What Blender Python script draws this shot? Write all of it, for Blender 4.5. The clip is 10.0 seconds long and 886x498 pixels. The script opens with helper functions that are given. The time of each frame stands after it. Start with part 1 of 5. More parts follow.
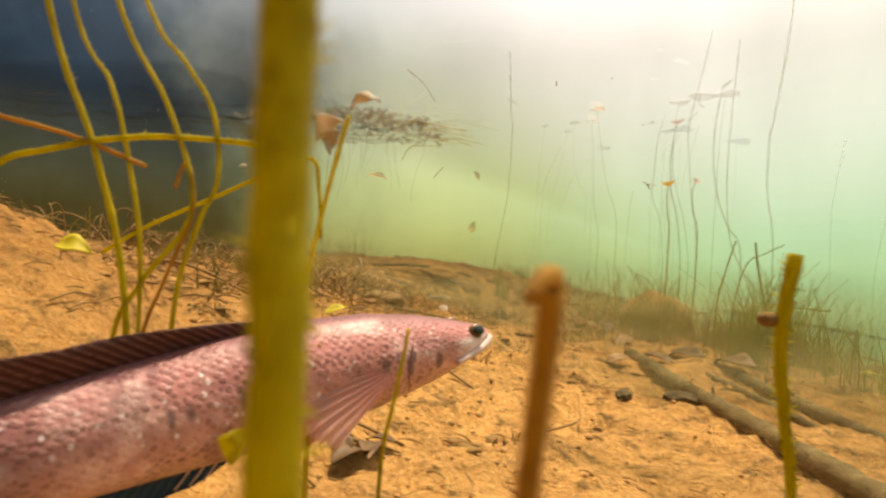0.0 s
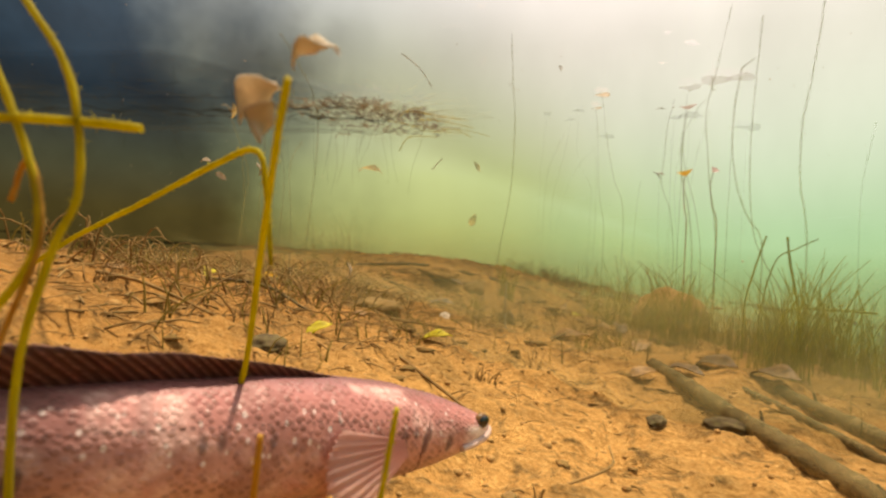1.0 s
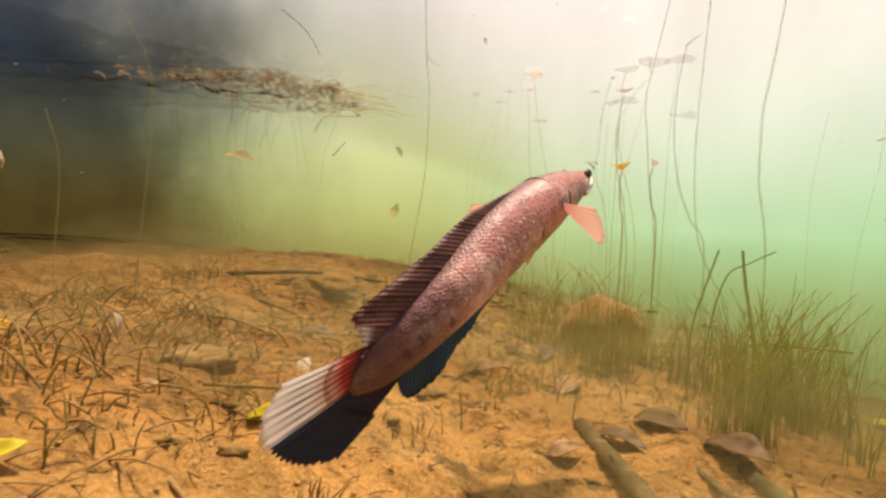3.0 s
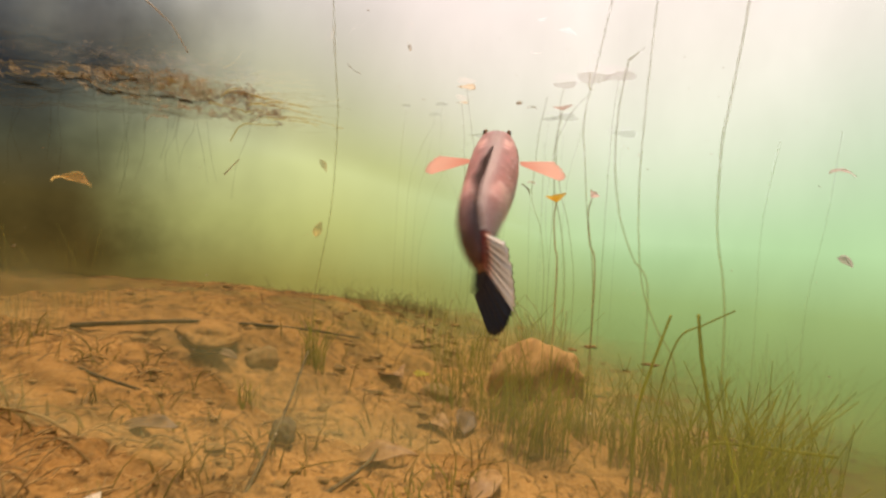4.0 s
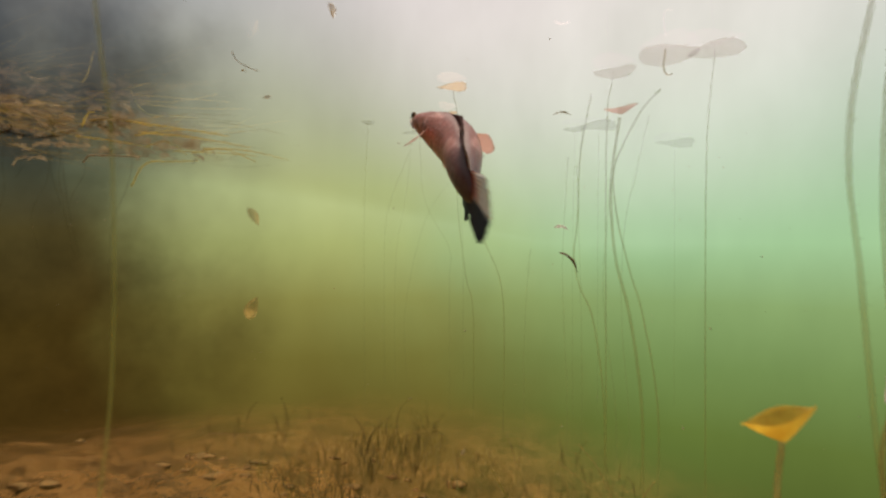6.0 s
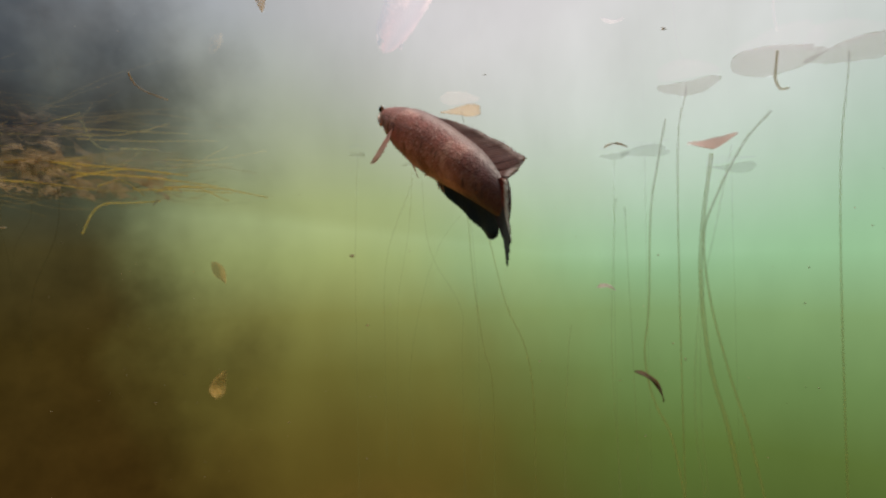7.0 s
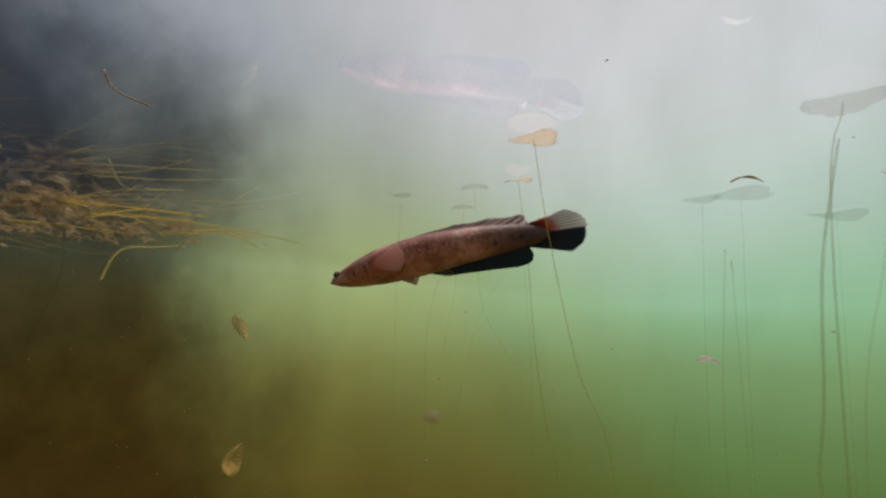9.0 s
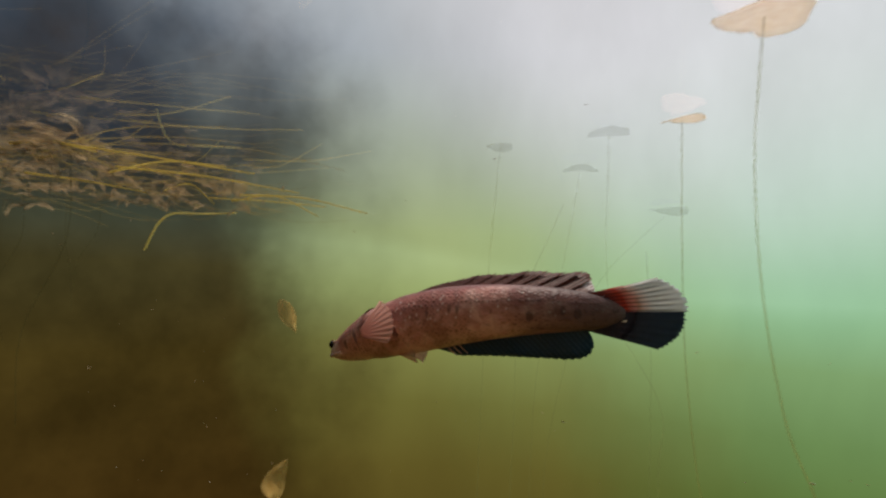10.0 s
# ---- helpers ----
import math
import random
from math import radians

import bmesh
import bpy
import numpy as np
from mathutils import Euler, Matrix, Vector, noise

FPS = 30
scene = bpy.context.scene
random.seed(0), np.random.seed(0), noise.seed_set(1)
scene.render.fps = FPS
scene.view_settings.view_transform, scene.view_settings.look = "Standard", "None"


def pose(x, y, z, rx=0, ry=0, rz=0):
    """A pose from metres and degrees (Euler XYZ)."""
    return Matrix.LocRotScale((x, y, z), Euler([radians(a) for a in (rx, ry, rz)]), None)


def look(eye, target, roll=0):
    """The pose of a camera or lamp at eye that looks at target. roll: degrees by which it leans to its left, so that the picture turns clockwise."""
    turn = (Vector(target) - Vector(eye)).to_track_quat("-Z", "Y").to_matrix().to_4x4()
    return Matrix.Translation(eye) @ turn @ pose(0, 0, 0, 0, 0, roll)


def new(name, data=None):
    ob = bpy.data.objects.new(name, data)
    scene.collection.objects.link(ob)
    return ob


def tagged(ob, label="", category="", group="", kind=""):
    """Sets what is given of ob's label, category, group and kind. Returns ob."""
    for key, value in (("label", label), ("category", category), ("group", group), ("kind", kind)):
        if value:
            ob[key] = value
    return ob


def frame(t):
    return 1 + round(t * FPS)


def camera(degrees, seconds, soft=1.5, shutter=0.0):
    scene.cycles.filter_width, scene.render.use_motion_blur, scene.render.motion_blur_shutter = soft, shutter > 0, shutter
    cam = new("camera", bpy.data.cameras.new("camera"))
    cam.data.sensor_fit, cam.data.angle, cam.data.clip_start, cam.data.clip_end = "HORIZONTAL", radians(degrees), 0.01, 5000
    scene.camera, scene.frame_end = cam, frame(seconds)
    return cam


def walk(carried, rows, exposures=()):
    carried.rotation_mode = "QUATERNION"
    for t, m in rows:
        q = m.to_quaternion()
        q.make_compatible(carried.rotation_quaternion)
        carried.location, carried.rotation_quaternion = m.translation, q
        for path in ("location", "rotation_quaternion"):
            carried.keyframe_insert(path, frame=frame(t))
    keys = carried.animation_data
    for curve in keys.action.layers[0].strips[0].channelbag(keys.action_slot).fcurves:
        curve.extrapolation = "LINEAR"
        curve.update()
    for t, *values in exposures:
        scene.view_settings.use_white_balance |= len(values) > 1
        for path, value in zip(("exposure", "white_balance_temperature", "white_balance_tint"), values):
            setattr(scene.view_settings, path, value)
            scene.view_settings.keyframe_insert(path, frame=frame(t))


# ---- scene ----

# ---- camera ----
cam = camera(78, 10.0, soft=2.4, shutter=0.25)
cam.data.dof.use_dof, cam.data.dof.focus_distance, cam.data.dof.aperture_fstop = True, 0.8, 8.0


def eye_pose(x, y, z, yaw, pitch, roll):
    a, p = radians(yaw), radians(pitch)
    way = Vector((-math.sin(a) * math.cos(p), math.cos(a) * math.cos(p), math.sin(p)))
    eye = Vector((x, y, z))
    return look(eye, eye + way, roll)


PATH = [
    (0, 0.581, 0.282, 0.218, 23.1, -0.7, 3.3),
    (0.2, 0.623, 0.286, 0.218, 23.1, -0.7, 1.8),
    (0.3, 0.625, 0.311, 0.214, 23.6, -0.4, 1.5),
    (0.5, 0.614, 0.348, 0.206, 23.6, -0.4, 2.3),
    (0.6, 0.598, 0.361, 0.199, 23.8, -0.3, 2.4),
    (0.7, 0.583, 0.366, 0.209, 23.8, -0.5, 2.4),
    (1, 0.520, 0.416, 0.239, 23.0, -1.6, 2.5),
    (1.5, 0.467, 0.513, 0.220, 22.6, -1.5, 2.7),
    (2, 0.549, 0.613, 0.188, 24.3, -1.8, -0.2),
    (2.2, 0.568, 0.690, 0.193, 24.5, -2.1, -1.9),
    (3.3, 0.498, 0.830, 0.337, 13.1, -3.0, 4.7),
    (3.5, 0.498, 0.887, 0.343, 11.5, -2.7, 4.6),
    (4, 0.531, 1.084, 0.390, 11.1, -2.0, 3.4),
    (4.5, 0.521, 1.349, 0.469, 11.4, -1.6, 1.8),
    (5, 0.464, 1.616, 0.559, 11.7, -0.8, 0.9),
    (5.5, 0.367, 1.841, 0.578, 11.9, 0.5, 1.7),
    (6, 0.380, 2.107, 0.619, 11.4, -0.6, -0.1),
    (6.2, 0.294, 2.240, 0.654, 9.6, -1.4, -2.0),
    (7.3, 0.300, 2.589, 0.783, 13.2, 1.9, -0.9),
    (7.5, 0.292, 2.616, 0.786, 12.9, 2.5, -0.8),
    (8, 0.258, 2.638, 0.822, 12.5, 4.4, -1.7),
    (8.5, 0.243, 2.669, 0.804, 15.0, 5.5, -0.5),
    (9, 0.190, 2.781, 0.795, 16.3, 5.9, 0.0),
    (9.5, 0.106, 2.937, 0.803, 18.9, 5.6, 1.4),
    (10, 0.006, 3.148, 0.809, 24.1, 4.1, 2.6),
]
EXPOSURES = [(0, 0.52, 7900, 14), (0.5, 0.40, 7900, 13), (1.5, 0.48, 7900, 14), (2.2, 0.66, 7900, 18), (3.5, 0.54, 7750, 21), (4.5, 0.54, 7700, 20), (5.0, 0.45, 7550, 18), (6.2, 0.20, 7150, 15), (7.5, 0.0, 6500, 12), (8.1, -0.08, 6450, 12), (9.0, -0.06, 6450, 11), (10, 0.11, 6450, 11)]
walk(cam, [(r[0], eye_pose(*r[1:])) for r in PATH], EXPOSURES)


# ---- light ----
def lin(r, g, b):
    """Linear colour from 0-255 display values."""
    return tuple(((c / 255) / 12.92 if c <= 10 else (((c / 255) + 0.055) / 1.055) ** 2.4) for c in (r, g, b)) + (1.0,)


def ramp(nt, fac, stops, lo, hi):
    """A colour ramp over lo..hi."""
    mr = nt.nodes.new("ShaderNodeMapRange")
    mr.inputs["From Min"].default_value, mr.inputs["From Max"].default_value = lo, hi
    nt.links.new(fac, mr.inputs["Value"])
    cr = nt.nodes.new("ShaderNodeValToRGB")
    els = cr.color_ramp.elements
    while len(els) > 1:
        els.remove(els[-1])
    for n, (at, col) in enumerate(stops):
        e = els[0] if n == 0 else els.new((at - lo) / (hi - lo))
        e.position, e.color = (at - lo) / (hi - lo), col
    nt.links.new(mr.outputs[0], cr.inputs[0])
    return cr.outputs[0]


WATER_GAIN = 1.3


def water_world():
    """The turbid green water all round, haze and shade put into its colour: pale towards the sun, olive below, dark
    under the weed-grown bank.
    """
    w = bpy.data.worlds.new("water")
    w.use_nodes = True
    scene.world = w
    nt = w.node_tree
    nt.nodes.clear()
    tc = nt.nodes.new("ShaderNodeTexCoord")
    sep = nt.nodes.new("ShaderNodeSeparateXYZ")
    nt.links.new(tc.outputs["Generated"], sep.inputs[0])
    up = sep.outputs["Z"]
    k = 1 / WATER_GAIN
    def water_ramp(stops):
        return ramp(nt, up, [(z, tuple(c * k for c in lin(*col)[:3]) + (1.0,)) for z, col in stops], -0.7, 0.9)

    clear = water_ramp(((-0.6, (58, 64, 24)), (-0.42, (72, 88, 38)), (-0.3, (86, 108, 52)), (-0.2, (102, 132, 78)), (-0.1, (122, 156, 104)), (0.0, (144, 188, 146)),
                        (0.1, (170, 212, 192)), (0.25, (196, 228, 228)), (0.4, (216, 234, 248)), (0.7, (240, 247, 255))))
    olive = water_ramp(((-0.6, (70, 54, 18)), (-0.42, (82, 68, 24)), (-0.3, (92, 83, 35)), (-0.2, (103, 100, 47)), (-0.1, (125, 128, 70)), (0.0, (150, 164, 106)),
                        (0.1, (178, 198, 148)), (0.25, (198, 214, 200)), (0.4, (218, 230, 240)), (0.7, (240, 247, 255))))
    dark = ramp(nt, up, [(z, tuple(c * k for c in lin(*col)[:3]) + (1.0,)) for z, col in (
        (-0.6, (48, 31, 9)), (-0.35, (56, 40, 13)), (-0.12, (60, 49, 19)), (0.02, (60, 55, 30)), (0.10, (52, 60, 50)), (0.2, (20, 42, 59)), (0.32, (46, 66, 84)), (0.45, (78, 96, 112)), (0.7, (84, 104, 130)))], -0.7, 0.9)
    side = nt.nodes.new("ShaderNodeVectorMath")
    side.operation = "DOT_PRODUCT"
    side.inputs[1].default_value = (-0.95, -0.05, -0.10)
    nt.links.new(tc.outputs["Generated"], side.inputs[0])
    mr = nt.nodes.new("ShaderNodeMapRange")
    mr.interpolation_type = "SMOOTHSTEP"
    mr.inputs["From Min"].default_value, mr.inputs["From Max"].default_value = 0.37, 0.67
    cloud = nt.nodes.new("ShaderNodeTexNoise")
    cloud.inputs["Scale"].default_value, cloud.inputs["Detail"].default_value = 3.4, 5.0
    nt.links.new(tc.outputs["Generated"], cloud.inputs["Vector"])
    drift = nt.nodes.new("ShaderNodeMath")
    drift.operation = "MULTIPLY_ADD"
    drift.inputs[1].default_value, drift.inputs[2].default_value = 0.36, -0.18
    nt.links.new(cloud.outputs["Fac"], drift.inputs[0])
    uneven = nt.nodes.new("ShaderNodeMath")
    nt.links.new(side.outputs["Value"], uneven.inputs[0])
    nt.links.new(drift.outputs[0], uneven.inputs[1])
    nt.links.new(uneven.outputs[0], mr.inputs["Value"])
    tint = nt.nodes.new("ShaderNodeMapRange")
    tint.interpolation_type = "SMOOTHSTEP"
    tint.inputs["From Min"].default_value, tint.inputs["From Max"].default_value = -0.25, 0.36
    nt.links.new(uneven.outputs[0], tint.inputs["Value"])
    lit_side = nt.nodes.new("ShaderNodeMix")
    lit_side.data_type = "RGBA"
    nt.links.new(tint.outputs[0], lit_side.inputs["Factor"])
    nt.links.new(clear, lit_side.inputs[6])
    nt.links.new(olive, lit_side.inputs[7])
    mix = nt.nodes.new("ShaderNodeMix")
    mix.data_type = "RGBA"
    nt.links.new(mr.outputs[0], mix.inputs["Factor"])
    nt.links.new(lit_side.outputs[2], mix.inputs[6])
    nt.links.new(dark, mix.inputs[7])
    # the glow round the sun
    glow = nt.nodes.new("ShaderNodeVectorMath")
    glow.operation = "DOT_PRODUCT"
    glow.inputs[1].default_value = (0.11, 0.80, 0.59)
    nt.links.new(tc.outputs["Generated"], glow.inputs[0])
    gr = nt.nodes.new("ShaderNodeMapRange")
    gr.interpolation_type = "SMOOTHSTEP"
    gr.inputs["From Min"].default_value, gr.inputs["From Max"].default_value, gr.inputs["To Max"].default_value = 0.78, 1.0, 0.78
    nt.links.new(glow.outputs["Value"], gr.inputs["Value"])
    lit = nt.nodes.new("ShaderNodeMix")
    lit.data_type = "RGBA"
    nt.links.new(gr.outputs[0], lit.inputs["Factor"])
    nt.links.new(mix.outputs[2], lit.inputs[6])
    lit.inputs[7].default_value = (1.02, 1.0, 1.06, 1.0)
    # dimmer away from the sun
    back = nt.nodes.new("ShaderNodeMapRange")
    back.interpolation_type = "SMOOTHSTEP"
    for key, value in (("From Min", -0.7), ("From Max", 0.35), ("To Min", 0.22), ("To Max", 1.0)):
        back.inputs[key].default_value = value
    nt.links.new(sep.outputs["Y"], back.inputs["Value"])
    power = nt.nodes.new("ShaderNodeMath")
    power.operation = "MULTIPLY"
    power.inputs[1].default_value = WATER_GAIN
    nt.links.new(back.outputs[0], power.inputs[0])
    # drifting murk, faint light shafts put into brightness: soft patches drawn towards the surface
    tall = nt.nodes.new("ShaderNodeMapping")
    tall.inputs["Scale"].default_value = (1.0, 1.0, 0.45)
    nt.links.new(tc.outputs["Generated"], tall.inputs["Vector"])
    murk = nt.nodes.new("ShaderNodeTexNoise")
    murk.inputs["Scale"].default_value, murk.inputs["Detail"].default_value, murk.inputs["Roughness"].default_value = 7.0, 4.0, 0.55
    nt.links.new(tall.outputs[0], murk.inputs["Vector"])
    patchy = nt.nodes.new("ShaderNodeMapRange")
    for key, value in (("From Min", 0.3), ("From Max", 0.7), ("To Min", 0.92), ("To Max", 1.06)):
        patchy.inputs[key].default_value = value
    nt.links.new(murk.outputs["Fac"], patchy.inputs["Value"])
    # clumps of brown haze put into the brightness on the weed-grown side
    clump = nt.nodes.new("ShaderNodeTexNoise")
    clump.inputs["Scale"].default_value, clump.inputs["Detail"].default_value, clump.inputs["Roughness"].default_value = 6.0, 5.0, 0.6
    nt.links.new(tc.outputs["Generated"], clump.inputs["Vector"])
    clumpy = nt.nodes.new("ShaderNodeMapRange")
    for key, value in (("From Min", 0.32), ("From Max", 0.68), ("To Min", 0.68), ("To Max", 1.40)):
        clumpy.inputs[key].default_value = value
    nt.links.new(clump.outputs["Fac"], clumpy.inputs["Value"])
    uneven_side = nt.nodes.new("ShaderNodeMix")
    nt.links.new(mr.outputs[0], uneven_side.inputs["Factor"])
    nt.links.new(patchy.outputs[0], uneven_side.inputs["A"])
    nt.links.new(clumpy.outputs[0], uneven_side.inputs["B"])
    power2 = nt.nodes.new("ShaderNodeMath")
    power2.operation = "MULTIPLY"
    nt.links.new(power.outputs[0], power2.inputs[0])
    nt.links.new(uneven_side.outputs[0], power2.inputs[1])
    bg = nt.nodes.new("ShaderNodeBackground")
    nt.links.new(power2.outputs[0], bg.inputs["Strength"])
    nt.links.new(lit.outputs[2], bg.inputs["Color"])
    out = nt.nodes.new("ShaderNodeOutputWorld")
    nt.links.new(bg.outputs[0], out.inputs["Surface"])


water_world()
sun_lamp = bpy.data.lights.new("sun", "SUN")
sun_lamp.energy, sun_lamp.angle, sun_lamp.color = 5.0, radians(4), (1.0, 0.93, 0.80)
sun = new("sun", sun_lamp)
sun.matrix_world = look((0, 0, 5), (0.0, -1.65, 0.0))


# ---- materials ----
class Mat:
    """A node material with short ways to wire it."""

    def __init__(self, name):
        self.m = bpy.data.materials.new(name)
        self.m.use_nodes = True
        self.nt = self.m.node_tree
        self.bsdf = self.nt.nodes["Principled BSDF"]
        self.out = self.nt.nodes["Material Output"]
        self.coord = self.nt.nodes.new("ShaderNodeTexCoord")
        self.geo = self.nt.nodes.new("ShaderNodeNewGeometry")

    def link(self, a, b):
        self.nt.links.new(a, b)

    def noise(self, scale, detail=4.0, rough=0.55, vec=None, dist=0.0):
        n = self.nt.nodes.new("ShaderNodeTexNoise")
        n.inputs["Scale"].default_value, n.inputs["Detail"].default_value = scale, detail
        n.inputs["Roughness"].default_value, n.inputs["Distortion"].default_value = rough, dist
        self.link(vec or self.coord.outputs["Object"], n.inputs["Vector"])
        return n.outputs["Fac"]

    def voronoi(self, scale, vec=None, feature="F1", rnd=1.0):
        n = self.nt.nodes.new("ShaderNodeTexVoronoi")
        n.feature = feature
        n.inputs["Scale"].default_value, n.inputs["Randomness"].default_value = scale, rnd
        self.link(vec or self.coord.outputs["Object"], n.inputs["Vector"])
        return n.outputs["Distance"]

    def scaled(self, vec, sx, sy, sz):
        n = self.nt.nodes.new("ShaderNodeMapping")
        n.inputs["Scale"].default_value = (sx, sy, sz)
        self.link(vec, n.inputs["Vector"])
        return n.outputs[0]

    def ramp(self, fac, stops, lo=0.0, hi=1.0):
        return ramp(self.nt, fac, stops, lo, hi)

    def step(self, fac, lo, hi, a=0.0, b=1.0):
        n = self.nt.nodes.new("ShaderNodeMapRange")
        n.interpolation_type = "SMOOTHSTEP"
        n.inputs["From Min"].default_value, n.inputs["From Max"].default_value = lo, hi
        n.inputs["To Min"].default_value, n.inputs["To Max"].default_value = a, b
        self.link(fac, n.inputs["Value"])
        return n.outputs[0]

    def mix(self, fac, a, b, mode="MIX"):
        n = self.nt.nodes.new("ShaderNodeMix")
        n.data_type, n.blend_type = "RGBA", mode
        for sock, v in ((n.inputs["Factor"], fac), (n.inputs[6], a), (n.inputs[7], b)):
            if isinstance(v, (tuple, float, int)):
                sock.default_value = v
            else:
                self.link(v, sock)
        return n.outputs[2]

    def math(self, op, a, b=None):
        n = self.nt.nodes.new("ShaderNodeMath")
        n.operation = op
        for sock, v in zip(n.inputs, (a, b)):
            if v is None:
                continue
            if isinstance(v, (float, int)):
                sock.default_value = v
            else:
                self.link(v, sock)
        return n.outputs[0]

    def sep(self, vec):
        n = self.nt.nodes.new("ShaderNodeSeparateXYZ")
        self.link(vec, n.inputs[0])
        return n.outputs

    def color(self, c):
        if isinstance(c, tuple):
            self.bsdf.inputs["Base Color"].default_value = c
        else:
            self.link(c, self.bsdf.inputs["Base Color"])
        return self

    def bump(self, h, strength=0.5, dist=0.004):
        n = self.nt.nodes.new("ShaderNodeBump")
        n.inputs["Strength"].default_value, n.inputs["Distance"].default_value = strength, dist
        self.link(h, n.inputs["Height"])
        self.link(n.outputs[0], self.bsdf.inputs["Normal"])
        return self

    def rough(self, r, spec=0.3):
        self.bsdf.inputs["Roughness"].default_value = r
        self.bsdf.inputs["Specular IOR Level"].default_value = spec
        return self

    def see_through(self, fac):
        """Mixes in transparency, mostly in place of haze: fac 0 solid, 1 gone."""
        t = self.nt.nodes.new("ShaderNodeBsdfTransparent")
        mx = self.nt.nodes.new("ShaderNodeMixShader")
        if isinstance(fac, float):
            mx.inputs[0].default_value = fac
        else:
            self.link(fac, mx.inputs[0])
        src = self.out.inputs["Surface"].links[0].from_socket
        self.link(src, mx.inputs[1])
        self.link(t.outputs[0], mx.inputs[2])
        self.link(mx.outputs[0], self.out.inputs["Surface"])
        return self

    def thin(self, fac, col):
        """Lets light through a thin leaf or fin."""
        t = self.nt.nodes.new("ShaderNodeBsdfTranslucent")
        if isinstance(col, tuple):
            t.inputs[0].default_value = col
        else:
            self.link(col, t.inputs[0])
        mx = self.nt.nodes.new("ShaderNodeMixShader")
        mx.inputs[0].default_value = fac
        src = self.out.inputs["Surface"].links[0].from_socket
        self.link(src, mx.inputs[1])
        self.link(t.outputs[0], mx.inputs[2])
        self.link(mx.outputs[0], self.out.inputs["Surface"])
        return self


def rgb(r, g, b):
    return (r, g, b, 1.0)


def make_ground_mat():
    m = Mat("sandy_silt")
    big, mid, fine = m.noise(2.2, 5), m.noise(26, 7, 0.72, None, 0.6), m.noise(140, 5, 0.7)
    sand = m.ramp(fine, [(0.25, rgb(0.42, 0.195, 0.05)), (0.5, rgb(0.66, 0.345, 0.105)), (0.75, rgb(0.82, 0.49, 0.18))])
    mud = m.ramp(fine, [(0.3, rgb(0.045, 0.03, 0.012)), (0.7, rgb(0.16, 0.10, 0.04))])
    col = m.mix(m.step(m.math("ADD", mid, m.math("MULTIPLY", m.noise(8, 4, 0.6), 0.25)), 0.60, 0.80, 0.0, 0.8), sand, mud)
    algae = m.mix(m.step(fine, 0.3, 0.7), rgb(0.06, 0.06, 0.012), rgb(0.17, 0.14, 0.04))
    col = m.mix(m.step(big, 0.52, 0.70, 0.0, 0.45), col, algae)
    x, y, z = m.sep(m.geo.outputs["Position"])
    # Greener to the right: haze put into the colour as algae green.
    col = m.mix(m.step(x, 0.62, 1.2, 0.0, 0.7), col, algae)
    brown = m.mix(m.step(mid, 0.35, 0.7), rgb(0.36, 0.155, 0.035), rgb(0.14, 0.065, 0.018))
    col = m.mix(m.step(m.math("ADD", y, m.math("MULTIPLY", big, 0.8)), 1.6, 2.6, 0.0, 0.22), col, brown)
    # Browner on the left: leaf litter, and the mat's shade put into the colour.
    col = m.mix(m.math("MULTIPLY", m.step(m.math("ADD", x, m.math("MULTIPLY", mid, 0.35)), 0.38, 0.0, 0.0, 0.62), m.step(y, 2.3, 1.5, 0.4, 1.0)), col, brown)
    rot = m.math("MULTIPLY", m.step(m.noise(4.5, 5, 0.65, None, 0.4), 0.46, 0.58), m.step(y, 2.2, 2.9, 0.2, 0.48))
    col = m.mix(rot, col, mud)
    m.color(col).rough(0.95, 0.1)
    h = m.math("ADD", m.math("MULTIPLY", mid, 0.7), m.math("MULTIPLY", fine, 0.3))
    m.bump(h, 1.0, 0.03)
    # The bed turns transparent farther off, standing in for haze.
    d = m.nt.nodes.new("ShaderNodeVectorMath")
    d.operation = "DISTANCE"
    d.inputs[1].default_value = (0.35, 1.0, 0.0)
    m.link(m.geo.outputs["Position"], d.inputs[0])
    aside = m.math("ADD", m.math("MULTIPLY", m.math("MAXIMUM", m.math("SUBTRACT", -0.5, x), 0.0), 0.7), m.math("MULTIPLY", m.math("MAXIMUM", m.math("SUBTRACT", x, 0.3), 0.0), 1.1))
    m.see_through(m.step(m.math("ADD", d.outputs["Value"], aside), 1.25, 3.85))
    return m.m


def make_stem_mat(name, dark, light, veil=0.0, hair=60):
    m = Mat(name)
    n = m.noise(hair, 5, 0.7)
    n2 = m.noise(9, 3)
    col = m.ramp(n, [(0.3, dark), (0.7, light)])
    col = m.mix(m.step(n2, 0.45, 0.7, 0.0, 0.6), col, rgb(dark[0] * 0.8, dark[1] * 0.7, dark[2] * 0.5))
    m.color(col).rough(0.7, 0.2).bump(n, 0.6, 0.002)
    m.thin(0.5, light)
    if veil:
        m.see_through(veil)
    return m.m


def make_leaf_mat(name, a, b, thin=0.5, veil=0.0, scale=60):
    m = Mat(name)
    n = m.noise(scale, 4, 0.6)
    col = m.ramp(n, [(0.3, a), (0.7, b)])
    m.color(col).rough(0.55, 0.3).bump(n, 0.4, 0.001)
    m.thin(thin, col)
    if veil:
        m.see_through(veil)
    return m.m


def make_bark_mat(name="sunken_bark", a=(0.03, 0.02, 0.012, 1), b=(0.16, 0.11, 0.05, 1), veil=0.0):
    m = Mat(name)
    n = m.noise(30, 6, 0.7, m.scaled(m.coord.outputs["Object"], 0.3, 1, 1))
    f = m.noise(120, 4)
    m.color(m.mix(m.step(f, 0.4, 0.7, 0, 0.5), m.ramp(n, [(0.3, a), (0.7, b)]), rgb(0.14, 0.12, 0.04)))
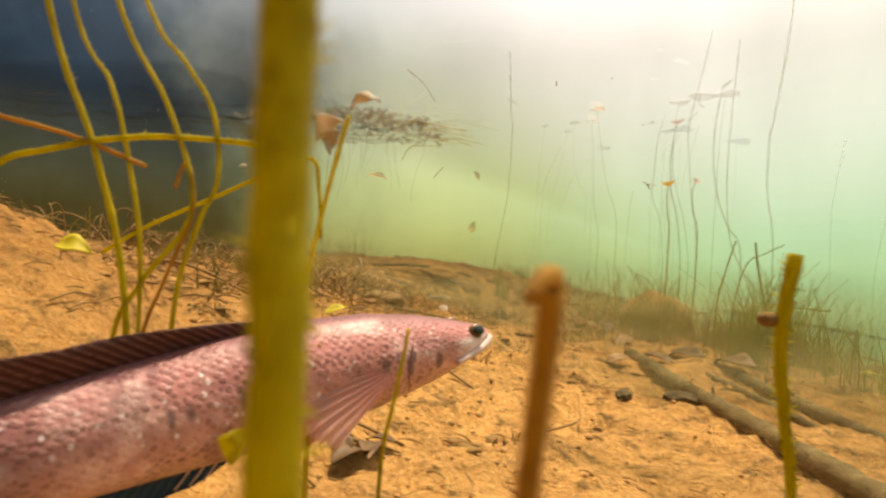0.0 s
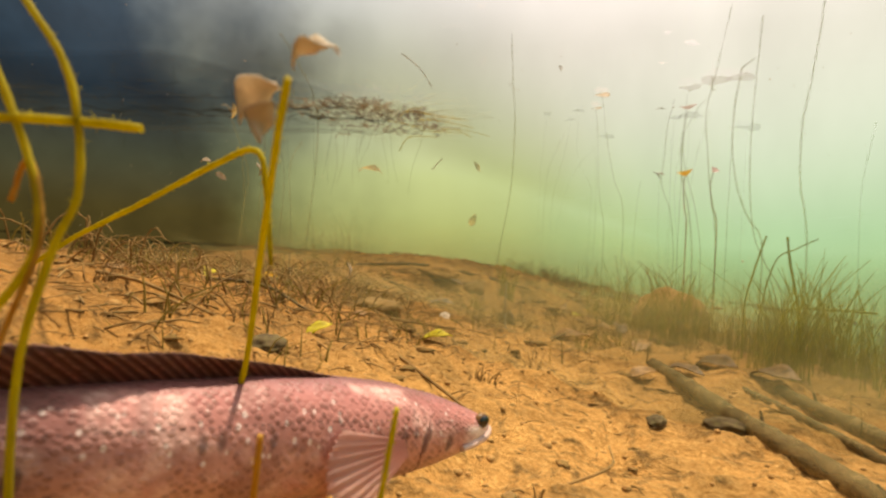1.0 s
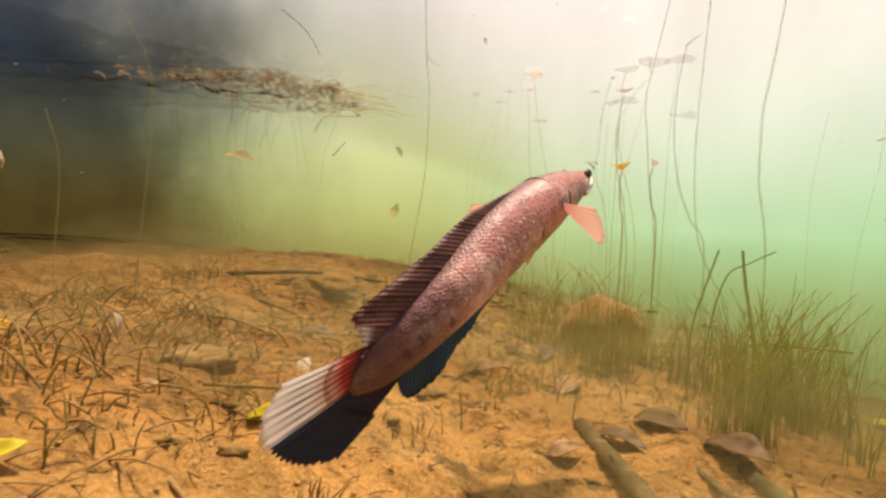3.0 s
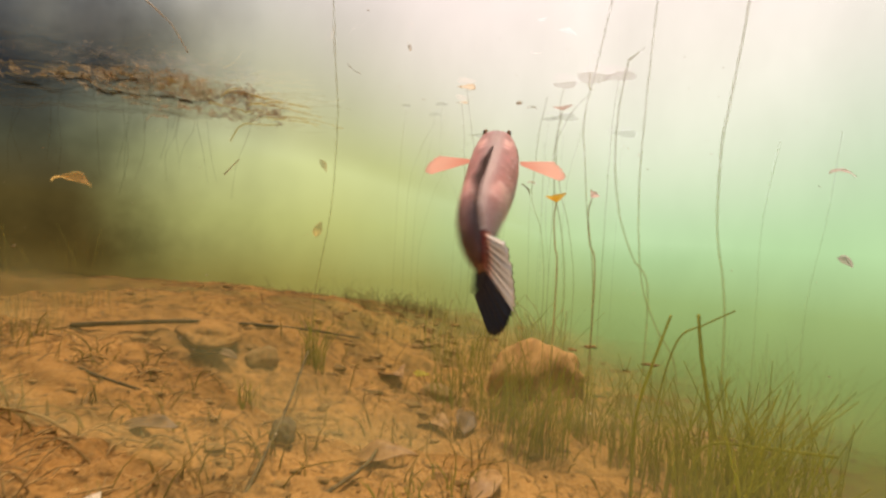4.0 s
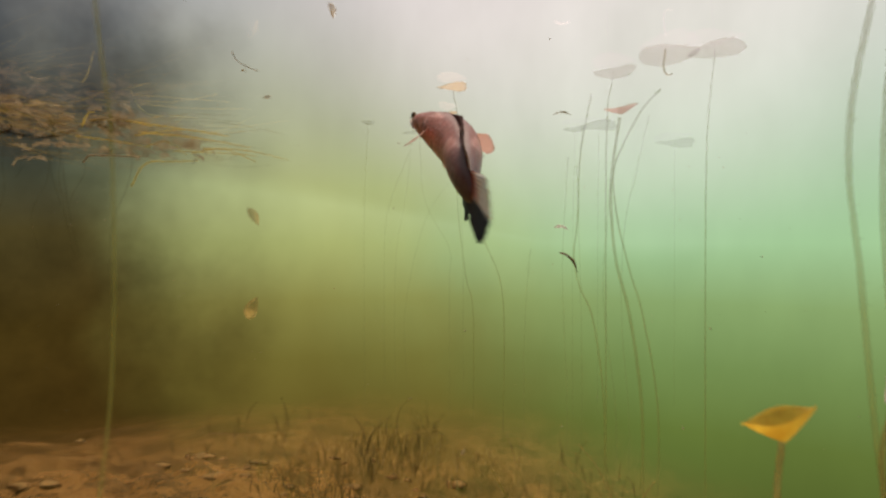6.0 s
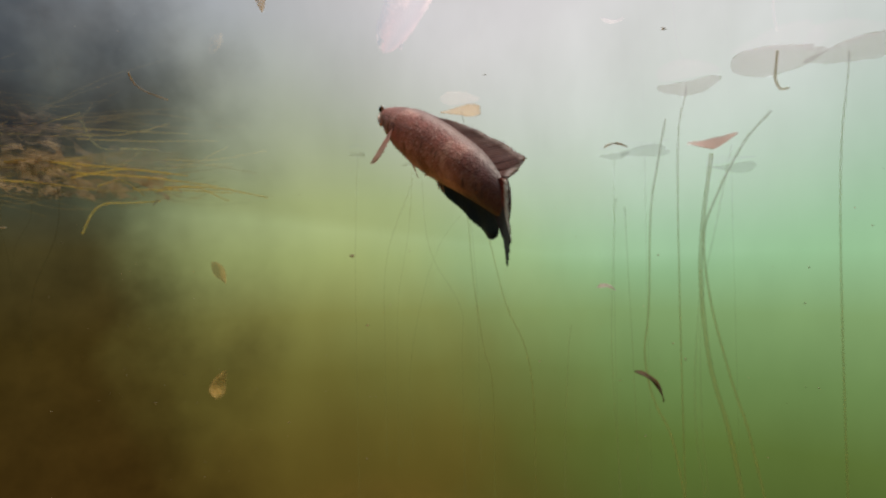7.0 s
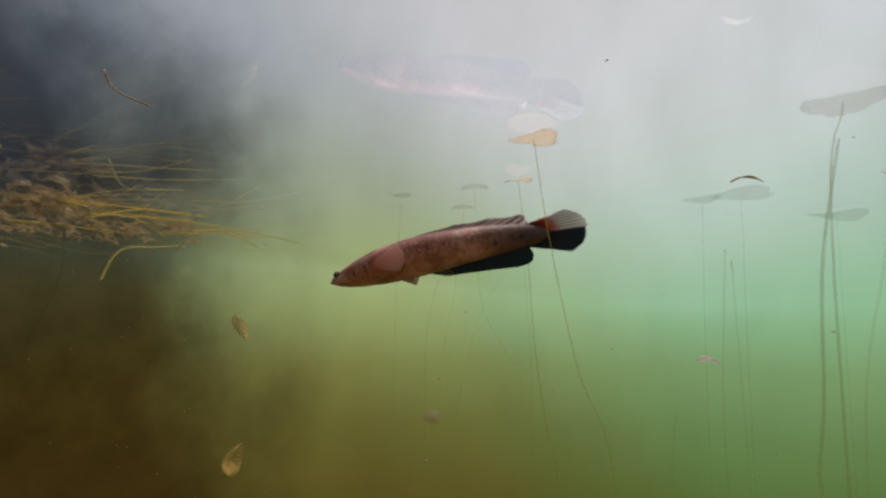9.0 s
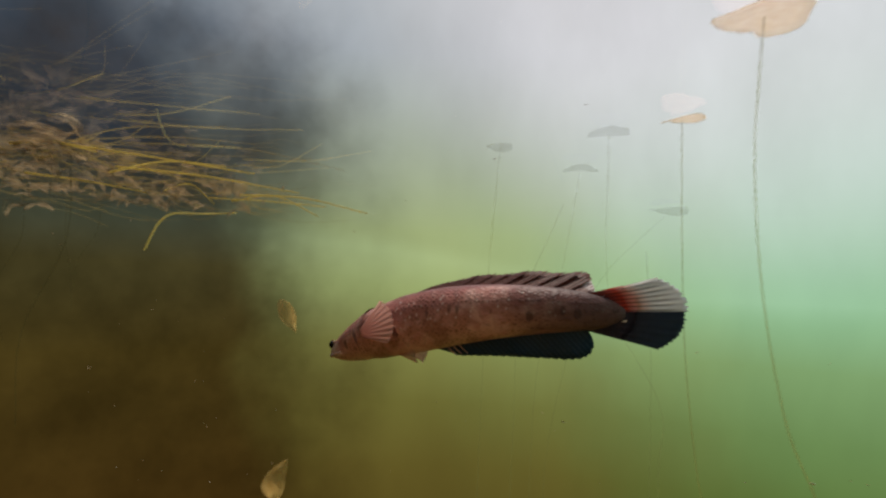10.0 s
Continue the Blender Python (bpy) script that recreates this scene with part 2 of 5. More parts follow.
    m.rough(0.9, 0.15).bump(n, 0.8, 0.006)
    if veil:
        m.see_through(veil)
    return m.m


def make_skin_mat(name):
    """Scaled fish skin: dark wine back, pink flank, pale belly, white scars, flecked scales and a dark root of the tail. UV: along the fish and round it."""
    m = Mat(name)
    uv = m.coord.outputs["UV"]
    su, sv, _ = m.sep(uv)
    flat = m.scaled(uv, 1.0, 0.14, 1.0)
    tilt = m.nt.nodes.new("ShaderNodeMapping")
    tilt.inputs["Scale"].default_value, tilt.inputs["Rotation"].default_value = (1.0, 0.14, 1.0), (0, 0, radians(45))
    m.link(uv, tilt.inputs["Vector"])
    cells = m.voronoi(175.0, tilt.outputs[0], rnd=0.55)
    edge = m.step(cells, 0.25, 0.62)
    fleck = m.step(m.noise(95.0, 3, 0.6, m.scaled(flat, 1.25, 0.75, 1.0)), 0.42, 0.62)
    big = m.noise(13.0, 4, 0.6, flat)
    patch = m.step(m.noise(10.0, 3, 0.55, m.scaled(flat, 1.0, 1.3, 1.0)), 0.48, 0.57)
    side = m.ramp(sv, [(0.0, rgb(0.14, 0.055, 0.058)), (0.10, rgb(0.26, 0.10, 0.10)), (0.20, rgb(0.42, 0.155, 0.14)), (0.42, rgb(0.55, 0.235, 0.20)),
                       (0.62, rgb(0.60, 0.29, 0.23)), (0.80, rgb(0.66, 0.40, 0.31)), (1.0, rgb(0.72, 0.56, 0.43))])
    col = m.mix(m.step(big, 0.44, 0.62, 0.0, 0.55), side, rgb(0.20, 0.075, 0.06))
    scale_dark = m.math("MULTIPLY", m.math("SUBTRACT", 1.0, edge), m.step(fleck, 0.0, 1.0, 0.25, 0.75))
    col = m.mix(scale_dark, col, rgb(0.17, 0.065, 0.05))
    away = m.math("MULTIPLY", patch, m.step(sv, 0.06, 0.16))
    pale = m.mix(m.step(m.noise(45, 3, 0.6, flat), 0.35, 0.65), rgb(0.60, 0.28, 0.25), rgb(0.78, 0.48, 0.43))
    col = m.mix(m.math("MULTIPLY", away, m.step(fleck, 0.0, 1.0, 0.85, 0.5)), col, pale)
    band = m.math("MULTIPLY", m.step(sv, 0.34, 0.44), m.step(sv, 0.68, 0.60))
    spots = m.math("MULTIPLY", m.step(m.voronoi(60, m.scaled(flat, 1.0, 0.4, 1.0)), 0.34, 0.22), band)
    col = m.mix(m.math("MULTIPLY", spots, 0.65), col, rgb(0.035, 0.02, 0.025))
    glint = m.math("MULTIPLY", m.step(m.voronoi(120, m.scaled(flat, 1.0, 0.7, 1.0)), 0.26, 0.14), m.math("MULTIPLY", m.step(sv, 0.16, 0.28), m.step(sv, 0.62, 0.5)))
    col = m.mix(m.math("MULTIPLY", glint, m.step(big, 0.40, 0.55, 0.15, 0.7)), col, rgb(0.86, 0.72, 0.68))
    # the pale cheek behind the snout, and the line along the flank
    cheek = m.math("MULTIPLY", m.math("MULTIPLY", m.step(su, 0.008, 0.016), m.step(su, 0.062, 0.040)), m.math("MULTIPLY", m.step(sv, 0.36, 0.46), m.step(sv, 0.78, 0.68)))
    col = m.mix(m.math("MULTIPLY", cheek, m.step(m.noise(70, 3, 0.6, flat), 0.35, 0.55, 0.3, 0.9)), col, rgb(0.88, 0.74, 0.68))
    seam = m.math("ABSOLUTE", m.math("SUBTRACT", sv, 0.36))
    col = m.mix(m.math("MULTIPLY", m.step(seam, 0.012, 0.004), m.step(m.math("SINE", m.math("MULTIPLY", su, 1100.0)), -0.2, 0.3, 0.0, 0.6)), col, rgb(0.12, 0.05, 0.04))
    # dark towards the tail
    col = m.mix(m.step(m.math("ADD", su, m.math("MULTIPLY", big, 0.10)), 0.36, 0.53, 0.0, 0.85), col, rgb(0.055, 0.026, 0.03))
    m.color(col).rough(0.5, 0.35)
    m.bump(m.math("SUBTRACT", 1.0, edge), 0.35, 0.0015)
    return m.m


def make_fin_mat(name, base, tip, streak, thin=0.35, rays=260.0, lo=0.1, hi=0.95, veil=0.0):
    m = Mat(name)
    u, v, _ = m.sep(m.coord.outputs["UV"])
    w = m.nt.nodes.new("ShaderNodeTexWave")
    w.inputs["Scale"].default_value, w.inputs["Distortion"].default_value = rays / 6.28, 1.2
    w.inputs["Detail"].default_value = 2
    m.link(m.coord.outputs["UV"], w.inputs["Vector"])
    n = m.noise(30, 3, 0.6, m.coord.outputs["UV"])
    col = m.mix(m.step(v, lo, hi), base, tip)
    col = m.mix(m.math("MULTIPLY", m.step(w.outputs["Fac"], 0.45, 0.8), m.step(n, 0.35, 0.6)), col, streak)
    m.color(col).rough(0.45, 0.35).bump(w.outputs["Fac"], 0.5, 0.001)
    m.thin(thin, col)
    if veil:
        m.see_through(veil)
    return m.m


def make_tail_mat(name):
    """The upper tail lobe: red root, white blade, dark membrane between the rays."""
    m = Mat(name)
    u, v, _ = m.sep(m.coord.outputs["UV"])
    w = m.math("SINE", m.math("MULTIPLY", u, 44.0))
    col = m.ramp(v, [(0.0, rgb(0.07, 0.025, 0.025)), (0.22, rgb(0.16, 0.03, 0.025)), (0.38, rgb(0.62, 0.10, 0.07)), (0.50, rgb(0.92, 0.66, 0.60)), (0.64, rgb(0.97, 0.95, 0.96)), (1.0, rgb(0.95, 0.95, 0.97))])
    gap = m.math("MULTIPLY", m.step(w, 0.15, 0.75), m.step(v, 0.98, 0.70, 0.25, 1.0))
    col = m.mix(m.math("MULTIPLY", gap, 0.65), col, rgb(0.06, 0.03, 0.035))
    m.color(col).rough(0.45, 0.3).bump(w, 0.4, 0.001)
    m.thin(0.5, col)
    return m.m


def make_plain_mat(name, c, r=0.4, spec=0.5):
    m = Mat(name)
    n = m.noise(80, 3)
    m.color(m.mix(m.step(n, 0.3, 0.7, 0, 0.35), c, rgb(c[0] * 0.6, c[1] * 0.6, c[2] * 0.6))).rough(r, spec)
    return m.m


def make_surface_mat():
    """The water's skin from below: part mirror, part clear."""
    m = Mat("water_skin")
    g = m.nt.nodes.new("ShaderNodeBsdfGlossy")
    g.inputs["Roughness"].default_value = 0.0
    g.inputs["Color"].default_value = rgb(1.0, 1.0, 1.0)
    b = m.nt.nodes.new("ShaderNodeBump")
    b.inputs["Strength"].default_value, b.inputs["Distance"].default_value = 0.06, 0.01
    m.link(m.noise(5, 1, 0.5), b.inputs["Height"])
    m.link(b.outputs[0], g.inputs["Normal"])
    t = m.nt.nodes.new("ShaderNodeBsdfTransparent")
    mx = m.nt.nodes.new("ShaderNodeMixShader")
    x, y, z = m.sep(m.geo.outputs["Position"])
    # Mirror strength varies by place to suit the camera's view.
    mirror_share = m.math("MULTIPLY", m.step(y, 1.2, 3.0), m.step(x, -2.6, -1.4, 0.4, 1.0))
    m.link(m.math("ADD", m.math("MULTIPLY", mirror_share, 0.45), 0.05), mx.inputs[0])
    m.link(t.outputs[0], mx.inputs[1])
    m.link(g.outputs[0], mx.inputs[2])
    m.link(mx.outputs[0], m.out.inputs["Surface"])
    m.nt.nodes.remove(m.bsdf)
    return m.m


def make_haze_mat():
    """Sheet that stands in for haze low in the water: thin, and thinner upwards."""
    m = Mat("bed_haze")
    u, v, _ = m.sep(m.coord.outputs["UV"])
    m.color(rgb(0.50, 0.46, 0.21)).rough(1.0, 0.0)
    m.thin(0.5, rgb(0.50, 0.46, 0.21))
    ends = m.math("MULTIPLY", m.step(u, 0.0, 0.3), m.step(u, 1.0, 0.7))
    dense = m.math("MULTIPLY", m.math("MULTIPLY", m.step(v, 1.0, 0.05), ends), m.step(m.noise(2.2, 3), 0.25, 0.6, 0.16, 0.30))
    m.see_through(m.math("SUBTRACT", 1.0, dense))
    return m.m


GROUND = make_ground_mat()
HAZE = make_haze_mat()
STEM = make_stem_mat("green_stem", rgb(0.20, 0.17, 0.010), rgb(0.68, 0.56, 0.03))
STEM_TAN = make_stem_mat("tan_stem", rgb(0.30, 0.15, 0.025), rgb(0.62, 0.36, 0.07))
# Veiled materials: haze put in as paler colour and transparency.
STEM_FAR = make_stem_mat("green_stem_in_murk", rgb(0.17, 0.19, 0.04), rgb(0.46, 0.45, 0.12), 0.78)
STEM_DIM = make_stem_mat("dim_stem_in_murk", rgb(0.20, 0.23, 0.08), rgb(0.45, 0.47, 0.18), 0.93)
GRASS = make_stem_mat("water_grass_green", rgb(0.10, 0.115, 0.014), rgb(0.40, 0.39, 0.06), 0.36, 25)
STEM_SHADE = make_stem_mat("stem_dimmed_by_veil", rgb(0.17, 0.17, 0.06), rgb(0.40, 0.38, 0.16), 0.86)
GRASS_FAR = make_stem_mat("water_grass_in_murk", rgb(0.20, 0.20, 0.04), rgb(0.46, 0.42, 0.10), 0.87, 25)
YELLOW = make_leaf_mat("yellow_leaf", rgb(0.50, 0.40, 0.02), rgb(0.75, 0.66, 0.05))
OCHRE = make_leaf_mat("ochre_leaf", rgb(0.60, 0.36, 0.04), rgb(0.85, 0.60, 0.10), 0.6)
PALE = make_leaf_mat("pale_dead_leaf", rgb(0.46, 0.36, 0.25), rgb(0.74, 0.62, 0.46), 0.4)
LITTER = make_leaf_mat("silted_leaf", rgb(0.26, 0.13, 0.04), rgb(0.48, 0.27, 0.10), 0.2)
BROWN = make_leaf_mat("brown_dead_leaf", rgb(0.07, 0.04, 0.015), rgb(0.22, 0.12, 0.04), 0.2)
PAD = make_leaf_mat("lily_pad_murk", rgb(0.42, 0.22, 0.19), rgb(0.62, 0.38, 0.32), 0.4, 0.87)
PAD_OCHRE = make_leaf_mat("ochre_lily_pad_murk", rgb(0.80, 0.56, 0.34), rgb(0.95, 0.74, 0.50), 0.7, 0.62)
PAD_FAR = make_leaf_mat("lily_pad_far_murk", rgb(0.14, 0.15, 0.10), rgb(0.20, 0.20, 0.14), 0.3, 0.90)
LEAF_MURK = make_leaf_mat("ochre_leaf_murk", rgb(0.60, 0.36, 0.10), rgb(0.85, 0.58, 0.22), 0.8, 0.66)
PINK_MURK = make_leaf_mat("pink_leaf_murk", rgb(0.88, 0.72, 0.70), rgb(0.95, 0.80, 0.80), 0.55, 0.45)
ROOT = make_leaf_mat("pale_root_skin", rgb(0.92, 0.84, 0.60), rgb(0.97, 0.92, 0.74), 0.2, 0.55)
STRAND = make_leaf_mat("pale_yellow_strand", rgb(0.86, 0.72, 0.20), rgb(0.97, 0.86, 0.42), 0.4, 0.25)
REED = make_stem_mat("thin_reed_in_murk", rgb(0.26, 0.20, 0.05), rgb(0.62, 0.48, 0.16), 0.55, 25)
OCHRE_MURK = make_leaf_mat("ochre_leaf_near_murk", rgb(0.70, 0.42, 0.04), rgb(0.95, 0.68, 0.10), 0.6, 0.42)
BARK = make_bark_mat()
# Lighter and part see-through: haze put into the bark.
BARK_LOG = make_bark_mat("sunken_log_bark", rgb(0.07, 0.05, 0.02), rgb(0.26, 0.19, 0.08), 0.3)
BARK_SOFT = make_bark_mat("silted_bark", rgb(0.15, 0.08, 0.028), rgb(0.38, 0.22, 0.08))
STONE = make_bark_mat("silted_stone", rgb(0.28, 0.14, 0.045), rgb(0.56, 0.31, 0.11))
SKIN = make_skin_mat("fish_skin")
DORSAL = make_fin_mat("dorsal_fin_skin", rgb(0.15, 0.05, 0.042), rgb(0.12, 0.045, 0.04), rgb(0.32, 0.14, 0.11), 0.45)
DORSAL_END = make_fin_mat("dorsal_fin_white_tips", rgb(0.15, 0.05, 0.04), rgb(0.80, 0.72, 0.72), rgb(0.30, 0.12, 0.10), 0.3, 260, 0.35, 0.8)
ANAL = make_fin_mat("anal_fin_skin", rgb(0.022, 0.045, 0.085), rgb(0.012, 0.05, 0.10), rgb(0.04, 0.085, 0.15), 0.3)
PECT = make_fin_mat("pectoral_fin_skin", rgb(0.80, 0.38, 0.31), rgb(0.92, 0.62, 0.55), rgb(0.84, 0.47, 0.40), 0.55, 160, 0.0, 0.8, 0.30)
TAIL_UP = make_tail_mat("tail_fin_pale_skin")
TAIL_LOW = make_fin_mat("tail_fin_dark_skin", rgb(0.05, 0.022, 0.026), rgb(0.016, 0.04, 0.09), rgb(0.06, 0.06, 0.10), 0.35, 120)
EYE = make_plain_mat("fish_eye_black", rgb(0.006, 0.005, 0.005), 0.08, 0.8)
IRIS = make_plain_mat("fish_iris", rgb(0.20, 0.10, 0.03), 0.25)
GILL = make_plain_mat("gill_cover_skin", rgb(0.30, 0.13, 0.105), 0.5)
LIP = make_plain_mat("pale_lip_skin", rgb(0.66, 0.46, 0.40), 0.4)
SURFACE = make_surface_mat()


# ---- building helpers ----
def mesh_of(name, bm, mat, smooth=True):
    me = bpy.data.meshes.new(name)
    if smooth:
        for f in bm.faces:
            f.smooth = len(f.verts) <= 4
    bm.to_mesh(me)
    bm.free()
    for one in mat if isinstance(mat, (list, tuple)) else (mat,):
        me.materials.append(one)
    return me


def part(name, bm, material, parent, label=""):
    """One mesh object under a thing or a part."""
    ob = new(name, mesh_of(name, bm, material))
    ob.parent = parent
    return tagged(ob, label)


def thing(name, label, category, group="", kind="", at=(0, 0, 0)):
    ob = new(name)
    ob.location = at
    return tagged(ob, label, category, group, kind)


def solo(name, bm, material, label, category, group="", kind=""):
    return tagged(new(name, mesh_of(name, bm, material)), label, category, group, kind)


def softplus(v, w):
    return w * math.log1p(math.exp(min(v / w, 40)))


def ground_base(x, y):
    k = 0.15 + 0.75 * math.exp(-max(0.0, y - 0.7) / 0.45)
    z = -0.045 + k * 0.34 * math.tanh(softplus(0.2 - x, 0.06) / 0.34)
    z += 0.05 * math.exp(-((y - 1.25) / 0.45) ** 2) / (1 + math.exp(min((x - 0.16) / 0.06, 40)))
    z += 0.08 * math.exp(-((y - 2.3) / 0.6) ** 2) / (1 + math.exp(min((x + 0.25) / 0.08, 40)))
    z += 0.09 * math.exp(-((y - 3.1) / 0.6) ** 2) / (1 + math.exp(min((x + 0.05) / 0.12, 40)))
    z -= 0.06 * math.exp(-((y - 2.85) / 0.6) ** 2) / (1 + math.exp(min(-(x + 0.15) / 0.08, 40)))
    z -= 0.10 * softplus(x - 0.9, 0.1) if x < 6 else 0.51
    z -= 0.08 * softplus(min(y, 9) - 3.4, 0.3)
    return z


def ground_z(x, y):
    v = Vector((x, y, 0))
    z = ground_base(x, y)
    z += 0.026 * noise.noise(v * 3.1) + 0.017 * noise.noise(v * 8 + Vector((7, 1, 0)))
    r = noise.noise(v * 21 + Vector((3, 9, 2)))
    z += 0.016 * r + 0.010 * abs(noise.noise(v * 43))
    return z


def curve_points(pts, n):
    """n points on a smooth line through pts."""
    p = [Vector(q) for q in pts]
    p = [2 * p[0] - p[1]] + p + [2 * p[-1] - p[-2]]
    out = []
    spans = len(p) - 3
    for k in range(n):
        u = k / (n - 1) * spans
        i = min(int(u), spans - 1)
        t = u - i
        a, b, c, d = p[i:i + 4]
        out.append(0.5 * ((2 * b) + (c - a) * t + (2 * a - 5 * b + 4 * c - d) * t * t + (3 * b - a - 3 * c + d) * t ** 3))
    return out


def tube(bm, pts, r0, r1, sides=8, n=24, rough=0.0, seed=0, cap=True):
    """A round stem along pts, from radius r0 to r1."""
    line = curve_points(pts, n)
    rings = []
    side = None
    for k, p in enumerate(line):
        way = (line[min(k + 1, n - 1)] - line[max(k - 1, 0)]).normalized()
        if side is None:
            side = way.orthogonal().normalized()
        side = (side - way * side.dot(way)).normalized()
        other = way.cross(side)
        r = r0 + (r1 - r0) * k / (n - 1)
        ring = []
        for j in range(sides):
            a = 2 * math.pi * j / sides
            rr = r * (1 + rough * noise.noise(Vector((k * 0.9 + seed * 7.3, j * 1.7, seed))))
            ring.append(bm.verts.new(p + (side * math.cos(a) + other * math.sin(a)) * rr))
        rings.append(ring)
    for a, b in zip(rings, rings[1:]):
        for j in range(sides):
            bm.faces.new((a[j], a[(j + 1) % sides], b[(j + 1) % sides], b[j]))
    if cap:
        bm.faces.new(list(reversed(rings[0])))
        bm.faces.new(rings[-1])
    return line


def fuzz(bm, line, r, count, length, rng):
    """Short algae hairs on a stem."""
    for _ in range(count):
        k = rng.randrange(len(line) - 1)
        p = line[k].lerp(line[k + 1], rng.random())
        d = Vector((rng.uniform(-1, 1), rng.uniform(-1, 1), rng.uniform(-0.6, 0.9))).normalized()
        s = d.orthogonal().normalized() * r * 0.16
        base, tip = p + d * r * 0.8, p + d * (r + length * rng.uniform(0.3, 1)) + Vector((0, 0, 1)) * length * rng.uniform(-0.4, 0.4)
        a, b, c, e = (bm.verts.new(q) for q in (base + s, base - s, base + s.cross(d), tip))
        bm.faces.new((a, b, e))
        bm.faces.new((b, c, e))
        bm.faces.new((c, a, e))


def leaf_blade(bm, length, width, bend=0.3, curl=0.25, n=9, m=5, thick=0.0008, notch=0.0, wave=0.0, seed=0):
    """A thin, curved leaf from the origin along x."""
    top, low = [], []
    for i in range(n):
        u = i / (n - 1)
        half = width / 2 * (math.sin(math.pi * min(1, u ** 0.75)) ** 0.8 if 0 < u < 1 else 0.04)
        half *= 1 + 0.18 * noise.noise(Vector((u * 4, seed, 0)))
        rt, rl = [], []
        for j in range(m):
            v = 2 * j / (m - 1) - 1
            z = bend * length * u * (1 - u) * 2 + curl * half * v * v + wave * math.sin(u * 9 + v * 2 + seed) * width
            rt.append(bm.verts.new((u * length, v * half, z + thick)))
            rl.append(bm.verts.new((u * length, v * half, z - thick)))
        top.append(rt)
        low.append(rl)
    for i in range(n - 1):
        for j in range(m - 1):
            bm.faces.new((top[i][j], top[i + 1][j], top[i + 1][j + 1], top[i][j + 1]))
            bm.faces.new((low[i][j], low[i][j + 1], low[i + 1][j + 1], low[i + 1][j]))
    for i in range(n - 1):
        bm.faces.new((top[i][0], low[i][0], low[i + 1][0], top[i + 1][0]))
        bm.faces.new((top[i][-1], top[i + 1][-1], low[i + 1][-1], low[i][-1]))
    bm.faces.new([r[0] for r in ()] or (top[0][0], top[0][1], low[0][1], low[0][0]))


def moved(bm, m, start=0):
    bm.verts.ensure_lookup_table()
    for v in bm.verts[start:]:
        v.co = m @ v.co


# ---- ground and water ----
def axis(lo, hi, step, far):
    vals = list(np.arange(lo, hi, step))
    s, v = step, vals[-1]
    while v < far:
        s *= 1.25
        v += s
        vals.append(v)
    s, v = step, vals[0]
    while v > -far:
        s *= 1.25
        v -= s
        vals.insert(0, v)
    return vals


def build_ground():
    xs, ys = axis(-0.9, 1.5, 0.0125, 45), axis(0.2, 3.3, 0.0125, 45)
    verts = [(x, y, ground_z(x, y)) for y in ys for x in xs]
    w = len(xs)
    faces = [(j * w + i, j * w + i + 1, (j + 1) * w + i + 1, (j + 1) * w + i) for j in range(len(ys) - 1) for i in range(w - 1)]
    me = bpy.data.meshes.new("ground")
    me.from_pydata(verts, [], faces)
    me.polygons.foreach_set("use_smooth", [True] * len(faces))
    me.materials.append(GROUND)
    tagged(new("ground", me), "sandy orange lake bed with silt and dark debris", "lake bed", kind="structure")


def build_surface():
    bm = bmesh.new()
    n = 24
    grid = [[bm.verts.new((-1500 + 3000 * i / n, -1500 + 3000 * j / n, 1.115)) for i in range(n + 1)] for j in range(n + 1)]
    for j in range(n):
        for i in range(n):
            bm.faces.new((grid[j][i], grid[j + 1][i], grid[j + 1][i + 1], grid[j][i + 1]))
    solo("water", bm, SURFACE, "rippled water surface that mirrors from below", "water surface", kind="structure")


build_ground()
build_surface()

# ---- the fish ----
FISH_L = 0.65
PROFILE = [  # along, half width, back, belly
    (0.0, 0.008, 0.003, -0.010), (0.012, 0.022, 0.010, -0.020), (0.035, 0.034, 0.019, -0.030), (0.07, 0.045, 0.031, -0.041),
    (0.12, 0.053, 0.046, -0.052), (0.2, 0.061, 0.062, -0.063), (0.3, 0.063, 0.070, -0.069), (0.4, 0.060, 0.070, -0.066),
    (0.5, 0.053, 0.064, -0.058), (0.6, 0.043, 0.056, -0.049), (0.68, 0.032, 0.047, -0.042), (0.74, 0.020, 0.038, -0.036), (0.775, 0.010, 0.026, -0.025), (0.80, 0.003, 0.008, -0.008)]


def profile(s):
    a = np.array(PROFILE)
    return [float(np.interp(s, a[:, 0], a[:, k])) * FISH_L for k in (1, 2, 3)]


HEAD_END, SEG, COUNT = 0.19, 0.034375, 16
SPANS = [(0.0, HEAD_END)] + [(HEAD_END + SEG * k, HEAD_END + SEG * (k + 1)) for k in range(COUNT)]
MIDS = [(a + b) / 2 for a, b in SPANS] + [0.78, 0.92]


def spine(p, s):
    """Place and angles of the spine at s, from a swimming row: snout, yaw, pitch, roll, two side bends and a lift."""
    x, y, z, yaw, pit, roll, b1, b2, c = p
    pos = Vector((x, y, z))
    n = 60

    def ang(u):
        return (radians(yaw + b1 * min(1, max(0, (u - 0.12) / 0.43)) + b2 * min(1, max(0, (u - 0.5) / 0.4))),
                radians(pit + c * min(1, max(0, (u - 0.1) / 0.6))))

    for k in range(n):
        a, q = ang((k + 0.5) / n * s)
        pos -= Vector((-math.sin(a) * math.cos(q), math.cos(a) * math.cos(q), math.sin(q))) * FISH_L * s / n
    a, q = ang(s)
    return Matrix.Translation(pos) @ Euler((radians(roll), -q, a + math.pi / 2)).to_matrix().to_4x4()


def body_ring(bm, s, origin, sides=28, grow=1.0):
    w, t, b = profile(s)
    ring = []
